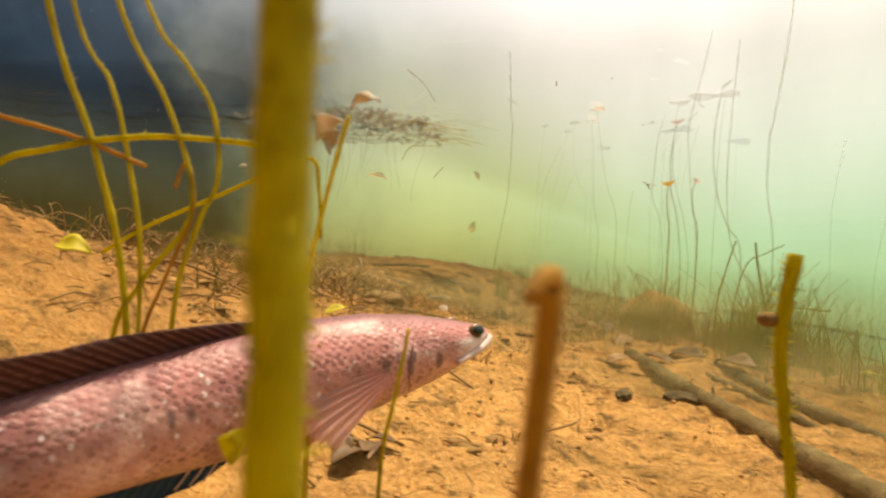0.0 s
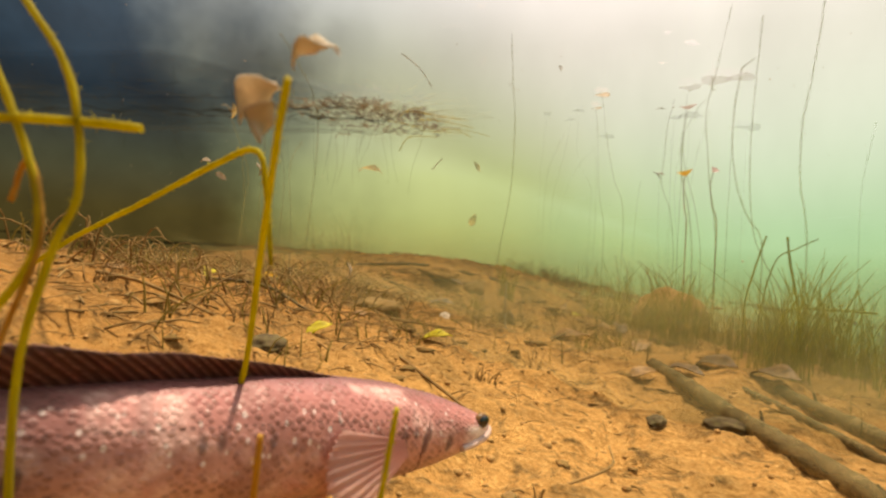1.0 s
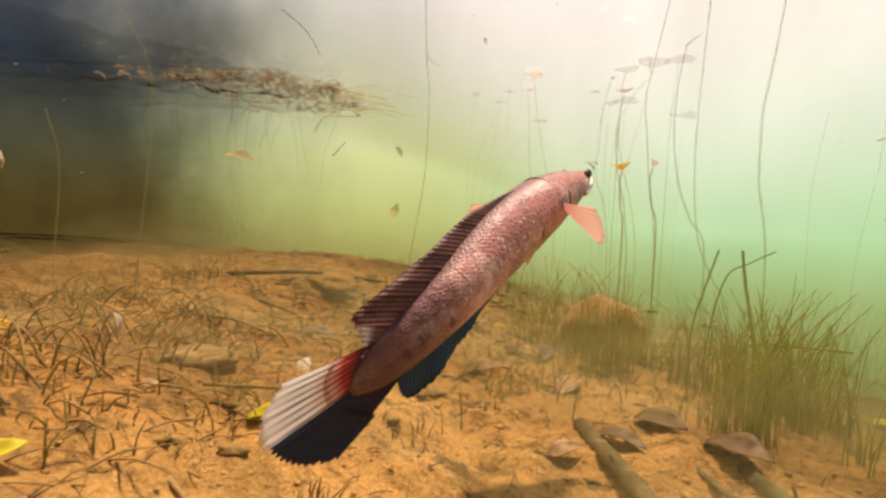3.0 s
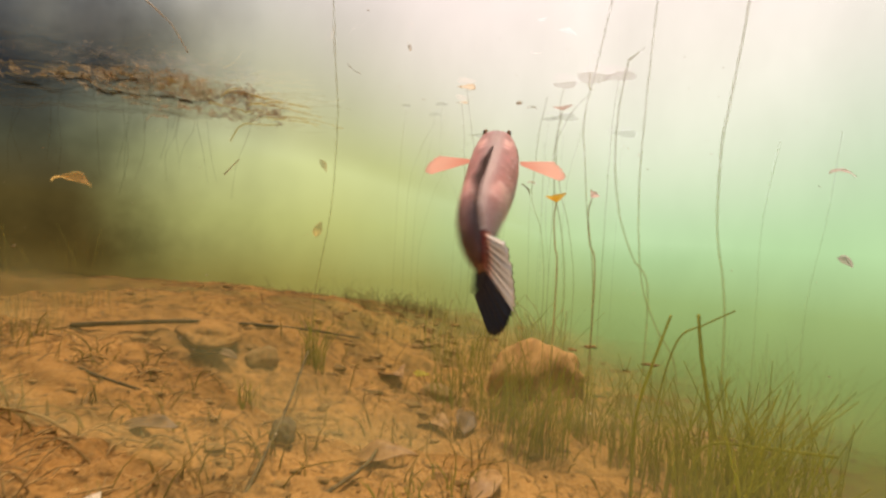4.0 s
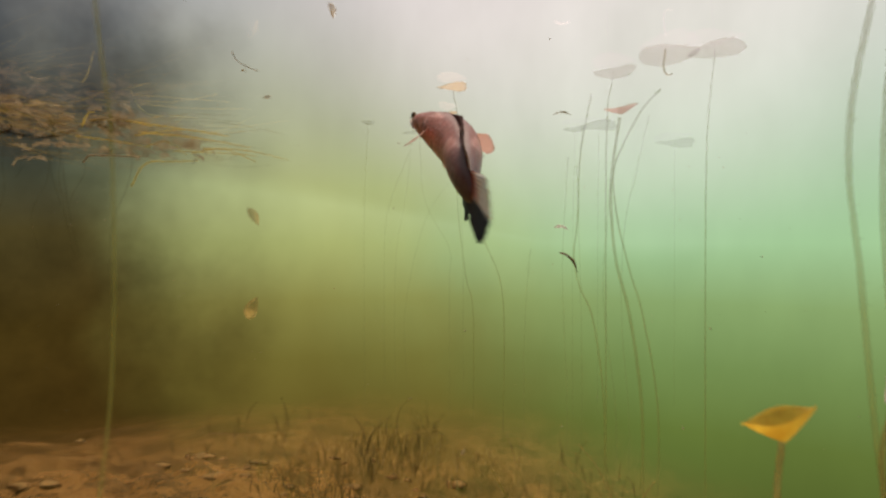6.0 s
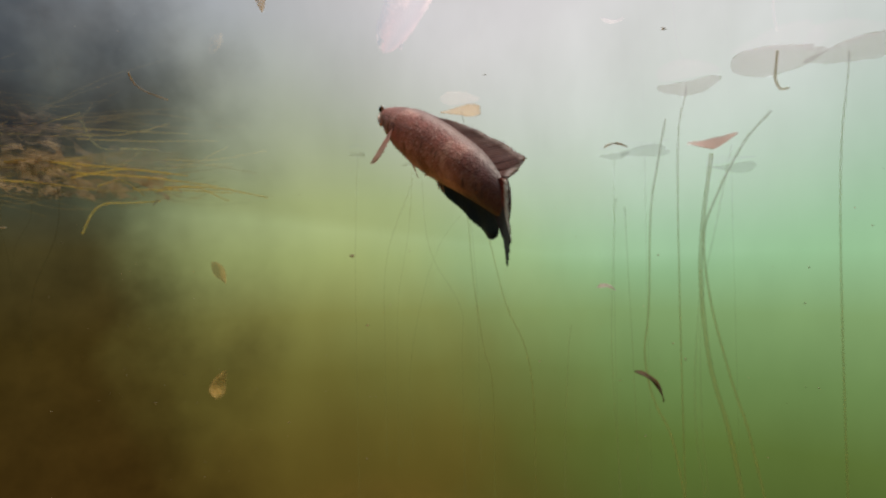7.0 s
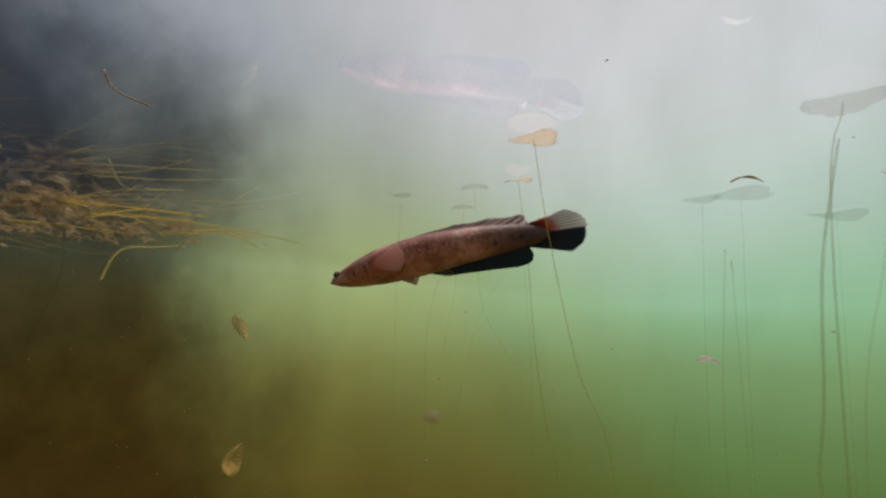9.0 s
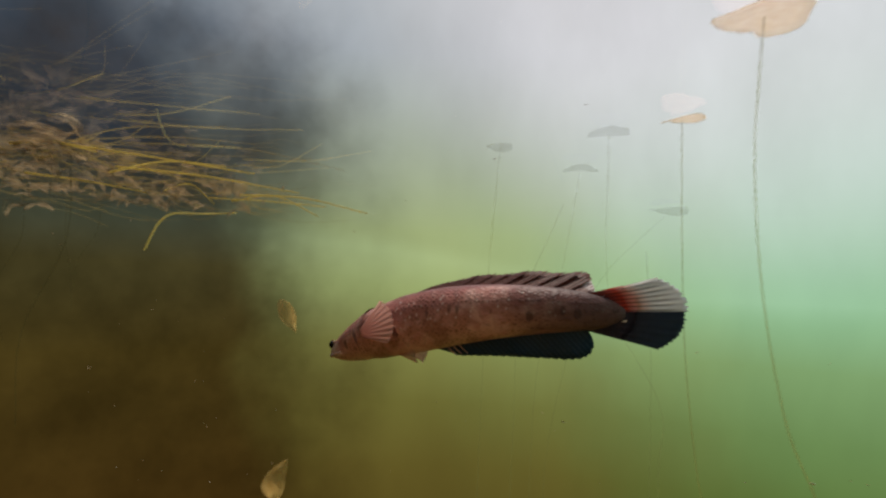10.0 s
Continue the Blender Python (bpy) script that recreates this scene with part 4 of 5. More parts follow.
leafed_stem(OCHRE_MURK, [(0.538, 2.531, 0.478), (0.535, 2.531, 0.435), (0.542, 2.533, 0.363), (0.551, 2.535, 0.291)], 0.0022, (0.538, 2.531, 0.487), (0, -12, 14), 0.054, 0.019, "young water lily with a folded ochre leaf", "folded ochre leaf", REED)
leafed_stem(PINK_MURK, [(0.629, 2.574, 0.495), (0.622, 2.573, 0.453), (0.631, 2.575, 0.378), (0.650, 2.580, 0.295)], 0.0020, (0.631, 2.574, 0.503), (20, 35, 10), 0.030, 0.018, "young water lily with a folded pink leaf", "folded pink leaf", REED)
leafed_stem(PINK_MURK, [(0.541, 3.525, 0.930), (0.525, 3.528, 0.809), (0.521, 3.531, 0.714), (0.534, 3.540, 0.576), (0.569, 3.555, 0.436), (0.60, 3.56, 0.2)], 0.0034, (0.545, 3.525, 0.946), (0, -10, 12), 0.085, 0.018, "water lily with a folded pink leaf near the surface", "folded pink leaf")
stalk([(0.640, 3.545, 1.0), (0.595, 3.537, 0.949), (0.549, 3.531, 0.861), (0.527, 3.529, 0.792), (0.537, 3.536, 0.68), (0.571, 3.550, 0.541), (0.602, 3.562, 0.435), (0.64, 3.57, 0.2)], 0.0018, 0.0026, STEM_FAR, "long lily stem curving up from the murk", 90, group=MID)
stalk([(0.475, 3.553, 1.0), (0.465, 3.551, 0.947), (0.447, 3.551, 0.839), (0.441, 3.557, 0.676), (0.432, 3.559, 0.585), (0.448, 3.567, 0.503), (0.481, 3.578, 0.42), (0.51, 3.59, 0.2)], 0.0016, 0.0024, STEM_FAR, "long lily stem curving up from the murk", 90, group=MID)
stalk([(0.651, 3.543, 1.098), (0.647, 3.544, 1.054), (0.655, 3.547, 1.036), (0.669, 3.550, 1.037)], 0.0024, 0.0018, ROOT, "pale curled root end hanging from a lily pad", 20, "drifting_root", "root", root=False, n=16)
leaf_thing("fallen_leaf", BROWN, (0.413, 3.374, 0.575), (20, 48, 10), 0.060, 0.018, "narrow brown leaf drifting in the water")


def lily_pad(x, y, r, tilt, mat, stem_pts, label):
    """A floating pad, notched and a little curled, with its stem."""
    ob = thing("lily_pad", label, "lily pad", "floating lily pads")
    bm = bmesh.new()
    n = 30
    cen = [bm.verts.new((0, 0, z)) for z in (0.0, -0.0016)]
    rims = []
    for rad in (0.35, 0.7, 1.0):
        ring = []
        for k in range(n):
            a = 2 * math.pi * k / n
            rr = r * rad * (1 - 0.22 * math.exp(-((a - math.pi) / 0.12) ** 2) * rad) * (1 + 0.06 * math.sin(3 * a + x * 9) + 0.03 * math.sin(7 * a + y * 5))
            z = 0.10 * r * rad * rad * math.sin(2 * a + y * 5) - 0.05 * r * rad * rad
            ring.append([bm.verts.new((rr * math.cos(a), rr * math.sin(a), z + dz)) for dz in (0.0, -0.0016)])
        rims.append(ring)
    for side in (0, 1):
        for k in range(n):
            j = (k + 1) % n
            bm.faces.new((cen[side], rims[0][k][side], rims[0][j][side]))
            for a, b in zip(rims, rims[1:]):
                bm.faces.new((a[k][side], b[k][side], b[j][side], a[j][side]))
    for k in range(n):
        j = (k + 1) % n
        bm.faces.new((rims[-1][k][0], rims[-1][j][0], rims[-1][j][1], rims[-1][k][1]))
    moved(bm, pose(x, y, 1.104, tilt, tilt * 0.6, RNG.uniform(0, 360)))
    part("pad", bm, mat, ob)
    if stem_pts:
        bm = bmesh.new()
        tube(bm, down_to_ground([(x, y, 1.100)] + stem_pts), 0.0012, 0.0022, 8, 34, 0.2, x * 9)
        part("stem", bm, STEM_DIM if mat is PAD_FAR else STEM_FAR, ob)
    return ob


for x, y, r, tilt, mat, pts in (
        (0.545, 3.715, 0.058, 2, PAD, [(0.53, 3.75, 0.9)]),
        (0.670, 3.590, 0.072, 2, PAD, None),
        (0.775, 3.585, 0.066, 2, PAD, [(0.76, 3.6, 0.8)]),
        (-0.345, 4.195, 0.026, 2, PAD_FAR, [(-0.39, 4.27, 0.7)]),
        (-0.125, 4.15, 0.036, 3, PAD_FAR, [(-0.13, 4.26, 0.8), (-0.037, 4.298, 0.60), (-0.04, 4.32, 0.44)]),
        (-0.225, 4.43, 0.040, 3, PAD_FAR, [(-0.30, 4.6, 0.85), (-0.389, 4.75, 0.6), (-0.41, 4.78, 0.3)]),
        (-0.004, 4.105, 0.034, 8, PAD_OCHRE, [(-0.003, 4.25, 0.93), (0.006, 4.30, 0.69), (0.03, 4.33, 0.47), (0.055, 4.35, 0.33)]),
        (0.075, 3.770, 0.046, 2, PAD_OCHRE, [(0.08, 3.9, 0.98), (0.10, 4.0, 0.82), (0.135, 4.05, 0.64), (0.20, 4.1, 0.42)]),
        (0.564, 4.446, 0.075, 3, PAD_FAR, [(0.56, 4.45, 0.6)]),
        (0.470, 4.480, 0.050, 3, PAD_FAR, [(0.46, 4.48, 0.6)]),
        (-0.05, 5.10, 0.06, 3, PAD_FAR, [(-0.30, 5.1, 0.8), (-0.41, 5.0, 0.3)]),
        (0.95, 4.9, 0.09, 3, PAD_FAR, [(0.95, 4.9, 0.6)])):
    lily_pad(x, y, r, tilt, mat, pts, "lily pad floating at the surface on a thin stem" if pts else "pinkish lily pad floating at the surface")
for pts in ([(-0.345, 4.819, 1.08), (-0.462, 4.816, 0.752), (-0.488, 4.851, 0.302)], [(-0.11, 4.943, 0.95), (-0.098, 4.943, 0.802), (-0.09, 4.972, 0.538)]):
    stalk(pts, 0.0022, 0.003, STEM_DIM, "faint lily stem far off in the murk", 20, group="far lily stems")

# drifting bits
for mat, at, turn, ln, wd, lab in (
        (LEAF_MURK, (-0.832, 4.164, 0.73), (70, 60, 20), 0.085, 0.035, "ochre leaf drifting in the murk"),
        (LEAF_MURK, (-0.856, 4.198, 0.348), (80, -70, 25), 0.10, 0.055, "ochre leaf drifting in the murk"),
        (LEAF_MURK, (-0.045, 3.116, 1.074), (70, 75, 20), 0.03, 0.014, "ochre leaf drifting just under the surface"),
        (PINK_MURK, (0.408, 4.114, 0.67), (30, 10, 0), 0.05, 0.02, "curled pinkish leaf drifting in the water"),
        (PALE, (0.405, 3.698, 0.982), (10, 0, 15), 0.05, 0.012, "pale shred of leaf drifting in the water"),
        (YELLOW, (0.125, 0.577, 0.195), (35, 10, 30), 0.028, 0.020, "yellow leaf caught in stems"),
        # Hangs free, placed to fit the camera's view.
        (YELLOW, (0.402, 0.477, 0.120), (70, -60, 10), 0.020, 0.014, "yellow leaf hanging in the water near the stems")):
    leaf_thing("drifting_leaf", mat, at, turn, ln, wd, lab, seed=ln * 99)
LEAVES_MID = ((LEAF_MURK, (-0.463, 2.062, 0.441), (20, 5, 10), 0.085, 0.05), (PINK_MURK, (1.352, 2.884, 0.619), (20, 5, 10), 0.08, 0.03), (PINK_MURK, (1.376, 2.88, 0.364), (60, 30, 0), 0.05, 0.03))
for mat, at, turn, ln, wd in LEAVES_MID:
    leaf_thing("drifting_leaf", mat, at, turn, ln, wd, "dead leaf drifting in the murk", seed=ln * 77)
STRANDS = "drifting strands"
for pts, r, mat in (
        ([(-1.573, 4.350, 0.888), (-1.527, 4.354, 0.970), (-1.476, 4.365, 1.005), (-1.387, 4.391, 1.007), (-1.272, 4.424, 1.012)], 0.0040, STRAND),
        ([(-0.335, 3.235, 1.055), (-0.328, 3.24, 1.038), (-0.312, 3.246, 1.026), (-0.283, 3.256, 1.014)], 0.0012, PALE),
        ([(-0.43, 2.19, 0.885), (-0.411, 2.192, 0.873), (-0.353, 2.203, 0.823), (-0.311, 2.209, 0.76)], 0.0018, PALE),
        ([(-0.742, 3.241, 0.817), (-0.725, 3.244, 0.834), (-0.689, 3.252, 0.834), (-0.608, 3.269, 0.831)], 0.0022, PALE),
        ([(-0.512, 2.678, 0.526), (-0.466, 2.688, 0.579)], 0.002, PALE)):
    bm = bmesh.new()
    tube(bm, pts, r, r * 0.6, 8, 22, 0.15, r)
    solo("weed_strand", bm, mat, "loose pale yellow strand of weed drifting", "weed strand", STRANDS)


# ---- floating weed mat over the dark side ----
def build_mat():
    ob = thing("weed_mat", "large floating mat of brown weed, stems and dead leaves", "weed mat")
    rng = random.Random(11)

    def edge(t):
        u = t * 3
        line = [Vector(q) for q in ((-1.95, 2.4, 0), (-1.48, 3.45, 0), (-1.12, 3.8, 0), (-1.28, 4.6, 0))]
        k = min(int(u), 2)
        return line[k].lerp(line[k + 1], u - k) + Vector((0.05 * math.sin(t * 31), 0.06 * math.sin(t * 23), 0))

    bm = bmesh.new()
    nu, nv = 70, 36
    top, low = [], []
    for i in range(nu + 1):
        a, b = [], []
        for j in range(nv + 1):
            p = edge(i / nu) + Vector((-1.0, -0.25, 0)) * (2.6 * (j / nv) ** 1.3)
            thick = 0.10 * min(1, (j / nv) * 5) * min(1, (nu - i) / 8, i / 5 + 0.2)
            lump = noise.noise(Vector((p.x * 6, p.y * 6, 0))) * 0.5 + noise.noise(Vector((p.x * 17, p.y * 17, 4))) * 0.35
            a.append(bm.verts.new((p.x, p.y, 1.105 + 0.01 * lump)))
            b.append(bm.verts.new((p.x + 0.04 * lump, p.y, 1.092 - thick * (0.7 + 0.9 * lump))))
        top.append(a)
        low.append(b)
    for i in range(nu):
        for j in range(nv):
            bm.faces.new((top[i][j], top[i + 1][j], top[i + 1][j + 1], top[i][j + 1]))
            bm.faces.new((low[i][j], low[i][j + 1], low[i + 1][j + 1], low[i + 1][j]))
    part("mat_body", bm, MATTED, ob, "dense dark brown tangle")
    bm = bmesh.new()
    for k in range(150):
        t = 0.30 + 0.70 * rng.random()
        p = edge(t) + Vector((-1, -0.25, 0)) * rng.random() ** 1.8 * 0.9 + Vector((0.12 * rng.random(), 0, 0))
        ln = rng.uniform(0.10, 0.5)
        way = Vector((rng.uniform(0.2, 1), rng.uniform(-0.2, 0.7), rng.uniform(-0.14, 0.03))).normalized()
        z = rng.uniform(1.03, 1.09)
        q = Vector((p.x, p.y, z))
        mid = q + way * ln * 0.5 + Vector((rng.uniform(-0.03, 0.03), rng.uniform(-0.03, 0.03), rng.uniform(-0.04, 0.02)))
        end = q + way * ln
        end.z = min(end.z, 1.085)
        tube(bm, [q, mid, end], rng.uniform(0.0010, 0.0024), 0.0008, 5, 8, 0, k)
    tagged(part("stem_tangle", bm, MAT_STEM, ob, "thin yellow-brown stems"), kind="stuff")
    for k in range(10):
        p = edge(0.62 + 0.36 * rng.random()) + Vector((-1, -0.25, 0)) * rng.uniform(0.0, 0.35)
        way = Vector((rng.uniform(0.4, 1), rng.uniform(-0.5, 0.6), 0)).normalized() * rng.uniform(0.2, 0.5)
        z = rng.uniform(1.02, 1.075)
        bm = bmesh.new()
        tube(bm, [(p.x, p.y, z), (p.x + way.x * 0.5, p.y + way.y * 0.5, z + rng.uniform(-0.01, 0.02)), (p.x + way.x, p.y + way.y, z - rng.uniform(0.0, 0.05))], 0.0026, 0.0014, 6, 14, 0.15, k)
        part("long_stem", bm, MAT_BRIGHT, ob, "long bright yellow stem")
    bm = bmesh.new()
    for k in range(320):
        t = 0.30 + 0.70 * rng.random()
        p = edge(t) + Vector((-1, -0.25, 0)) * rng.random() ** 1.6 * 0.8
        n = len(bm.verts)
        ln = rng.uniform(0.03, 0.09)
        leaf_blade(bm, ln, ln * rng.uniform(0.35, 0.6), 0.3, 0.5, 6, 4, 0.0006, 0, 0.1, k)
        moved(bm, pose(p.x, p.y, rng.uniform(1.02, 1.09), rng.uniform(-50, 50), rng.uniform(-30, 30), rng.uniform(0, 360)), n)
    tagged(part("leaf_litter", bm, MAT_LEAF, ob, "pale dead leaves"), kind="stuff")
    for k in range(26):
        t = rng.random()
        p = edge(t) + Vector((-1, -0.25, 0)) * rng.random() * 0.7
        bm = bmesh.new()
        ln = rng.uniform(0.15, 0.6)
        x, y = p.x, p.y
        pts = [(x, y, 1.06)]
        for j in range(3):
            x, y = x + rng.uniform(-0.05, 0.05), y + rng.uniform(-0.05, 0.05)
            pts.append((x, y, 1.06 - ln * (j + 1) / 3))
        tube(bm, pts, 0.0022, 0.0014, 6, 16, 0.2, k)
        part("hanging_root", bm, MAT_DARK, ob)


# The veils of these materials put haze in as transparency.
WEED_DARK = make_stem_mat("rotting_weed", rgb(0.05, 0.04, 0.012), rgb(0.20, 0.14, 0.035), 0.70, 25)
DEBRIS = make_bark_mat("rotting_debris", rgb(0.12, 0.065, 0.02), rgb(0.42, 0.23, 0.075), 0.2)
WEED = make_stem_mat("low_weed_olive", rgb(0.10, 0.075, 0.015), rgb(0.34, 0.25, 0.06), 0.15, 25)
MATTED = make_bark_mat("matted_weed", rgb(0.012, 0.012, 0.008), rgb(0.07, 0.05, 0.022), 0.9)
MAT_STEM = make_stem_mat("mat_stem", rgb(0.20, 0.14, 0.03), rgb(0.85, 0.60, 0.18), 0.86)
MAT_BRIGHT = make_stem_mat("mat_stem_bright", rgb(0.45, 0.32, 0.05), rgb(0.85, 0.66, 0.16), 0.42)
MAT_LEAF = make_leaf_mat("mat_leaf", rgb(0.22, 0.13, 0.05), rgb(0.88, 0.64, 0.38), 0.5, 0.80, 30)
MAT_DARK = make_stem_mat("hanging_root_dark", rgb(0.05, 0.05, 0.02), rgb(0.14, 0.12, 0.04), 0.86)
build_mat()


# ---- on the lake bed ----
def log(pts, r0, r1, mat, label, name="sunken_log", category="log", knots=3):
    bm = bmesh.new()
    line = [(x, y, ground_base(x, y) + dz) for x, y, dz in pts]
    tube(bm, line, r0, r1, 12, 40, 0.35, r0 * 900)
    for k in range(knots):
        p = Vector(line[0]).lerp(Vector(line[-1]), (k + 0.7) / (knots + 0.4))
        d = Vector((RNG.uniform(-1, 1), RNG.uniform(-1, 1), RNG.uniform(0.2, 0.9))).normalized()
        tube(bm, [p, p + d * r0 * 1.6, p + d * r0 * 2.6], r0 * 0.35, r0 * 0.12, 6, 6, 0.3, k)
    return solo(name, bm, mat, label, category)


log([(0.485, 1.75, 0.012), (0.53, 1.63, 0.014), (0.624, 1.401, 0.012), (0.711, 1.225, 0.010), (0.83, 1.0, 0.006)], 0.012, 0.018, BARK_LOG, "dark waterlogged branch half sunk in silt")
log([(0.70, 1.75, 0.0), (0.80, 1.50, 0.004), (0.92, 1.25, 0.002), (1.05, 1.0, 0.0)], 0.012, 0.016, BARK_LOG, "silt-covered branch on the lake bed")
log([(0.66, 1.66, 0.0), (0.73, 1.48, 0.006), (0.82, 1.28, 0.002)], 0.006, 0.008, BARK_LOG, "thin silt-covered branch on the lake bed", knots=1)
log([(-0.60, 2.21, 0.004), (-0.455, 2.273, 0.018), (-0.36, 2.37, 0.024), (-0.28, 2.546, 0.012), (-0.19, 2.68, 0.016), (-0.09, 2.865, 0.006)], 0.0065, 0.0030, BARK, "long crooked twig on the sand", "twig", "twig", 1)
for pts, r in (([(0.17, 1.62, 0.0), (0.12, 1.80, 0.012), (0.03, 2.10, 0.035), (-0.04, 2.34, 0.09)], 0.0040), ([(0.10, 1.23, 0.0), (0.22, 1.18, 0.012), (0.34, 1.12, 0.0)], 0.003),
               ([(-0.30, 1.15, 0.006), (-0.17, 1.20, 0.02), (-0.05, 1.18, 0.01)], 0.0035), ([(-0.25, 0.95, 0.004), (-0.12, 0.93, 0.02), (-0.03, 0.98, 0.008)], 0.003),
               ([(-0.02, 1.42, 0.003), (0.08, 1.55, 0.014), (0.11, 1.66, 0.002)], 0.003), ([(-0.42, 1.75, 0.0), (-0.25, 1.80, 0.012), (-0.08, 1.76, 0.002)], 0.003),
               ([(-0.50, 2.05, 0.0), (-0.32, 1.98, 0.012), (-0.20, 2.02, 0.0)], 0.004), ([(0.40, 1.02, 0.0), (0.46, 1.10, 0.01), (0.45, 1.2, 0.0)], 0.002),
               ([(0.20, 1.85, 0.0), (0.23, 2.0, 0.008), (0.22, 2.12, 0.0)], 0.004), ([(-0.02, 1.62, 0.0), (0.02, 1.60, 0.01), (0.005, 1.66, 0.03)], 0.002)):
    log([(x, y, dz) for x, y, dz in pts], r, r * 0.6, BARK if r > 0.003 else BARK_SOFT, "thin dead twig lying on the sand", "twig", "twig", 0)


def clod(x, y, sx, sy, sz, mat, label, name="stone", category="stone", seed=0, sink=0.3):
    bm = bmesh.new()
    bmesh.ops.create_icosphere(bm, subdivisions=4, radius=1)
    for v in bm.verts:
        d = v.co.normalized()
        r = 1 + 0.22 * noise.noise(d * 1.7 + Vector((seed, 0, 0))) + 0.10 * noise.noise(d * 5 + Vector((0, seed, 0))) + 0.04 * noise.noise(d * 13)
        v.co = Vector((d.x * sx, d.y * sy, d.z * sz)) * r
    ob = solo(name, bm, mat, label, category)
    ob.location = (x, y, ground_base(x, y) + sz * (1 - 2 * sink) * 0.6)
    ob.rotation_euler = (0, 0, seed)
    return ob


clod(0.52, 2.86, 0.18, 0.14, 0.125, STONE, "rounded boulder dusted with orange silt", seed=1.3)
clod(-0.33, 2.37, 0.15, 0.08, 0.03, GROUND, "low flat rock covered with orange silt", seed=2.2)
clod(0.24, 2.60, 0.05, 0.04, 0.03, BARK_SOFT, "small dark stone among weeds", seed=3.1)
clod(-0.17, 2.35, 0.05, 0.035, 0.035, BARK_SOFT, "small dark stone on the sand", seed=4.4)
clod(0.05, 2.05, 0.035, 0.025, 0.025, BARK, "small dark stone on the sand", seed=5.2)
clod(0.606, 1.365, 0.035, 0.02, 0.014, BARK, "flat dark stone beside the branch", seed=6.1)
clod(0.506, 1.345, 0.024, 0.014, 0.008, BARK, "flat dark stone on the sand", seed=7.7)
clod(0.02, 1.00, 0.035, 0.024, 0.012, BARK, "small dark stone behind a yellow leaf", seed=8.3)
clod(-0.10, 1.50, 0.06, 0.04, 0.022, BARK_SOFT, "low dark clump on the sand", seed=9.9)
clod(0.37, 0.98, 0.012, 0.008, 0.006, BARK_SOFT, "pebble in the sand", "pebble", "pebble", seed=11.2)
for x, y, ln, mat, tr, lab in (
        (0.093, 1.412, 0.060, YELLOW, (12, -10, 20), "bright yellow fallen leaf on the sand"), (0.014, 1.128, 0.045, YELLOW, (20, -18, 60), "yellow fallen leaf on the sand"),
        (0.110, 0.965, 0.070, YELLOW, (25, -16, 10), "yellow-green fallen leaf on the sand"), (0.14, 2.82, 0.07, YELLOW, (10, -5, 40), "yellow-green leaf lying among weeds"),
        (-0.237, 2.236, 0.13, BROWN, (5, -4, 8), "dark brown fallen leaf on the sand"), (-0.103, 1.869, 0.10, BROWN, (8, -6, 20), "dark green-brown leaf on the sand"),
        (0.45, 2.02, 0.10, LITTER, (10, -8, 70), "tan dead leaf among grass"), (0.30, 2.30, 0.12, LITTER, (12, -14, -50), "tan curled dead leaf on silt"), (0.09, 2.68, 0.17, LITTER, (14, -16, -60), "long tan dead leaf among weeds"), (0.24, 2.10, 0.13, LITTER, (8, -10, 15), "broad tan dead leaf on silt"), (0.36, 2.34, 0.11, BROWN, (12, -10, 100), "dark curled dead leaf on silt"),
        (1.092, 2.146, 0.045, YELLOW, (10, 0, 10), "small yellow-green leaf among grass"), (0.62, 1.816, 0.11, BROWN, (20, -10, -40), "dark dead leaf on the lake bed"),
        (0.72, 1.70, 0.12, BROWN, (15, -8, -50), "dark dead leaf on the lake bed"), (0.55, 1.70, 0.09, BROWN, (5, -4, -30), "dark dead leaf on the lake bed"),
        (0.02, 1.625, 0.05, PALE, (5, -30, 100), "thin pale leaf sliver on the sand"), (-0.24, 1.30, 0.05, OCHRE, (20, -10, 0), "ochre leaf scrap on the sand"),
        (-0.05, 1.35, 0.035, LITTER, (20, -10, 60), "tan leaf scrap on the sand"), (-0.35, 1.05, 0.05, LITTER, (20, -10, 90), "tan leaf scrap on the slope"),
        (-0.45, 1.35, 0.06, YELLOW, (15, -10, 120), "dull yellow leaf on the slope"), (0.47, 1.62, 0.06, LITTER, (20, -12, 30), "tan dead leaf beside the branch")):
    leaf_thing("fallen_leaf", mat, (x, y, ground_z(x, y) + 0.008), tr, ln, ln * 0.5, lab, group="fallen leaves", seed=x * 9, bend=0.2)


def tuft(x, y, count, height, spread, mat, label, name="grass_tuft", group="water grass tufts"):
    """A clump of water grass: many bent, tapering blades."""
    bm = bmesh.new()
    for _ in range(count):
        a, d = RNG.uniform(0, 6.28), spread * RNG.random() ** 0.7
        bx, by = x + d * math.cos(a), y + d * math.sin(a)
        z = ground_z(bx, by) - 0.005
        h = height * RNG.uniform(0.35, 1.1)
        lx, ly = RNG.gauss(0.02, 0.24) * h, RNG.gauss(0, 0.24) * h
        r = RNG.uniform(0.0011, 0.0022)
        tube(bm, [(bx, by, z), (bx + lx * 0.2, by + ly * 0.2, z + h * 0.5), (bx + lx, by + ly, z + h)], r, r * 0.35, 4, 6, 0, 0, False)
    return solo(name, bm, mat, label, "water grass", kind="stuff")


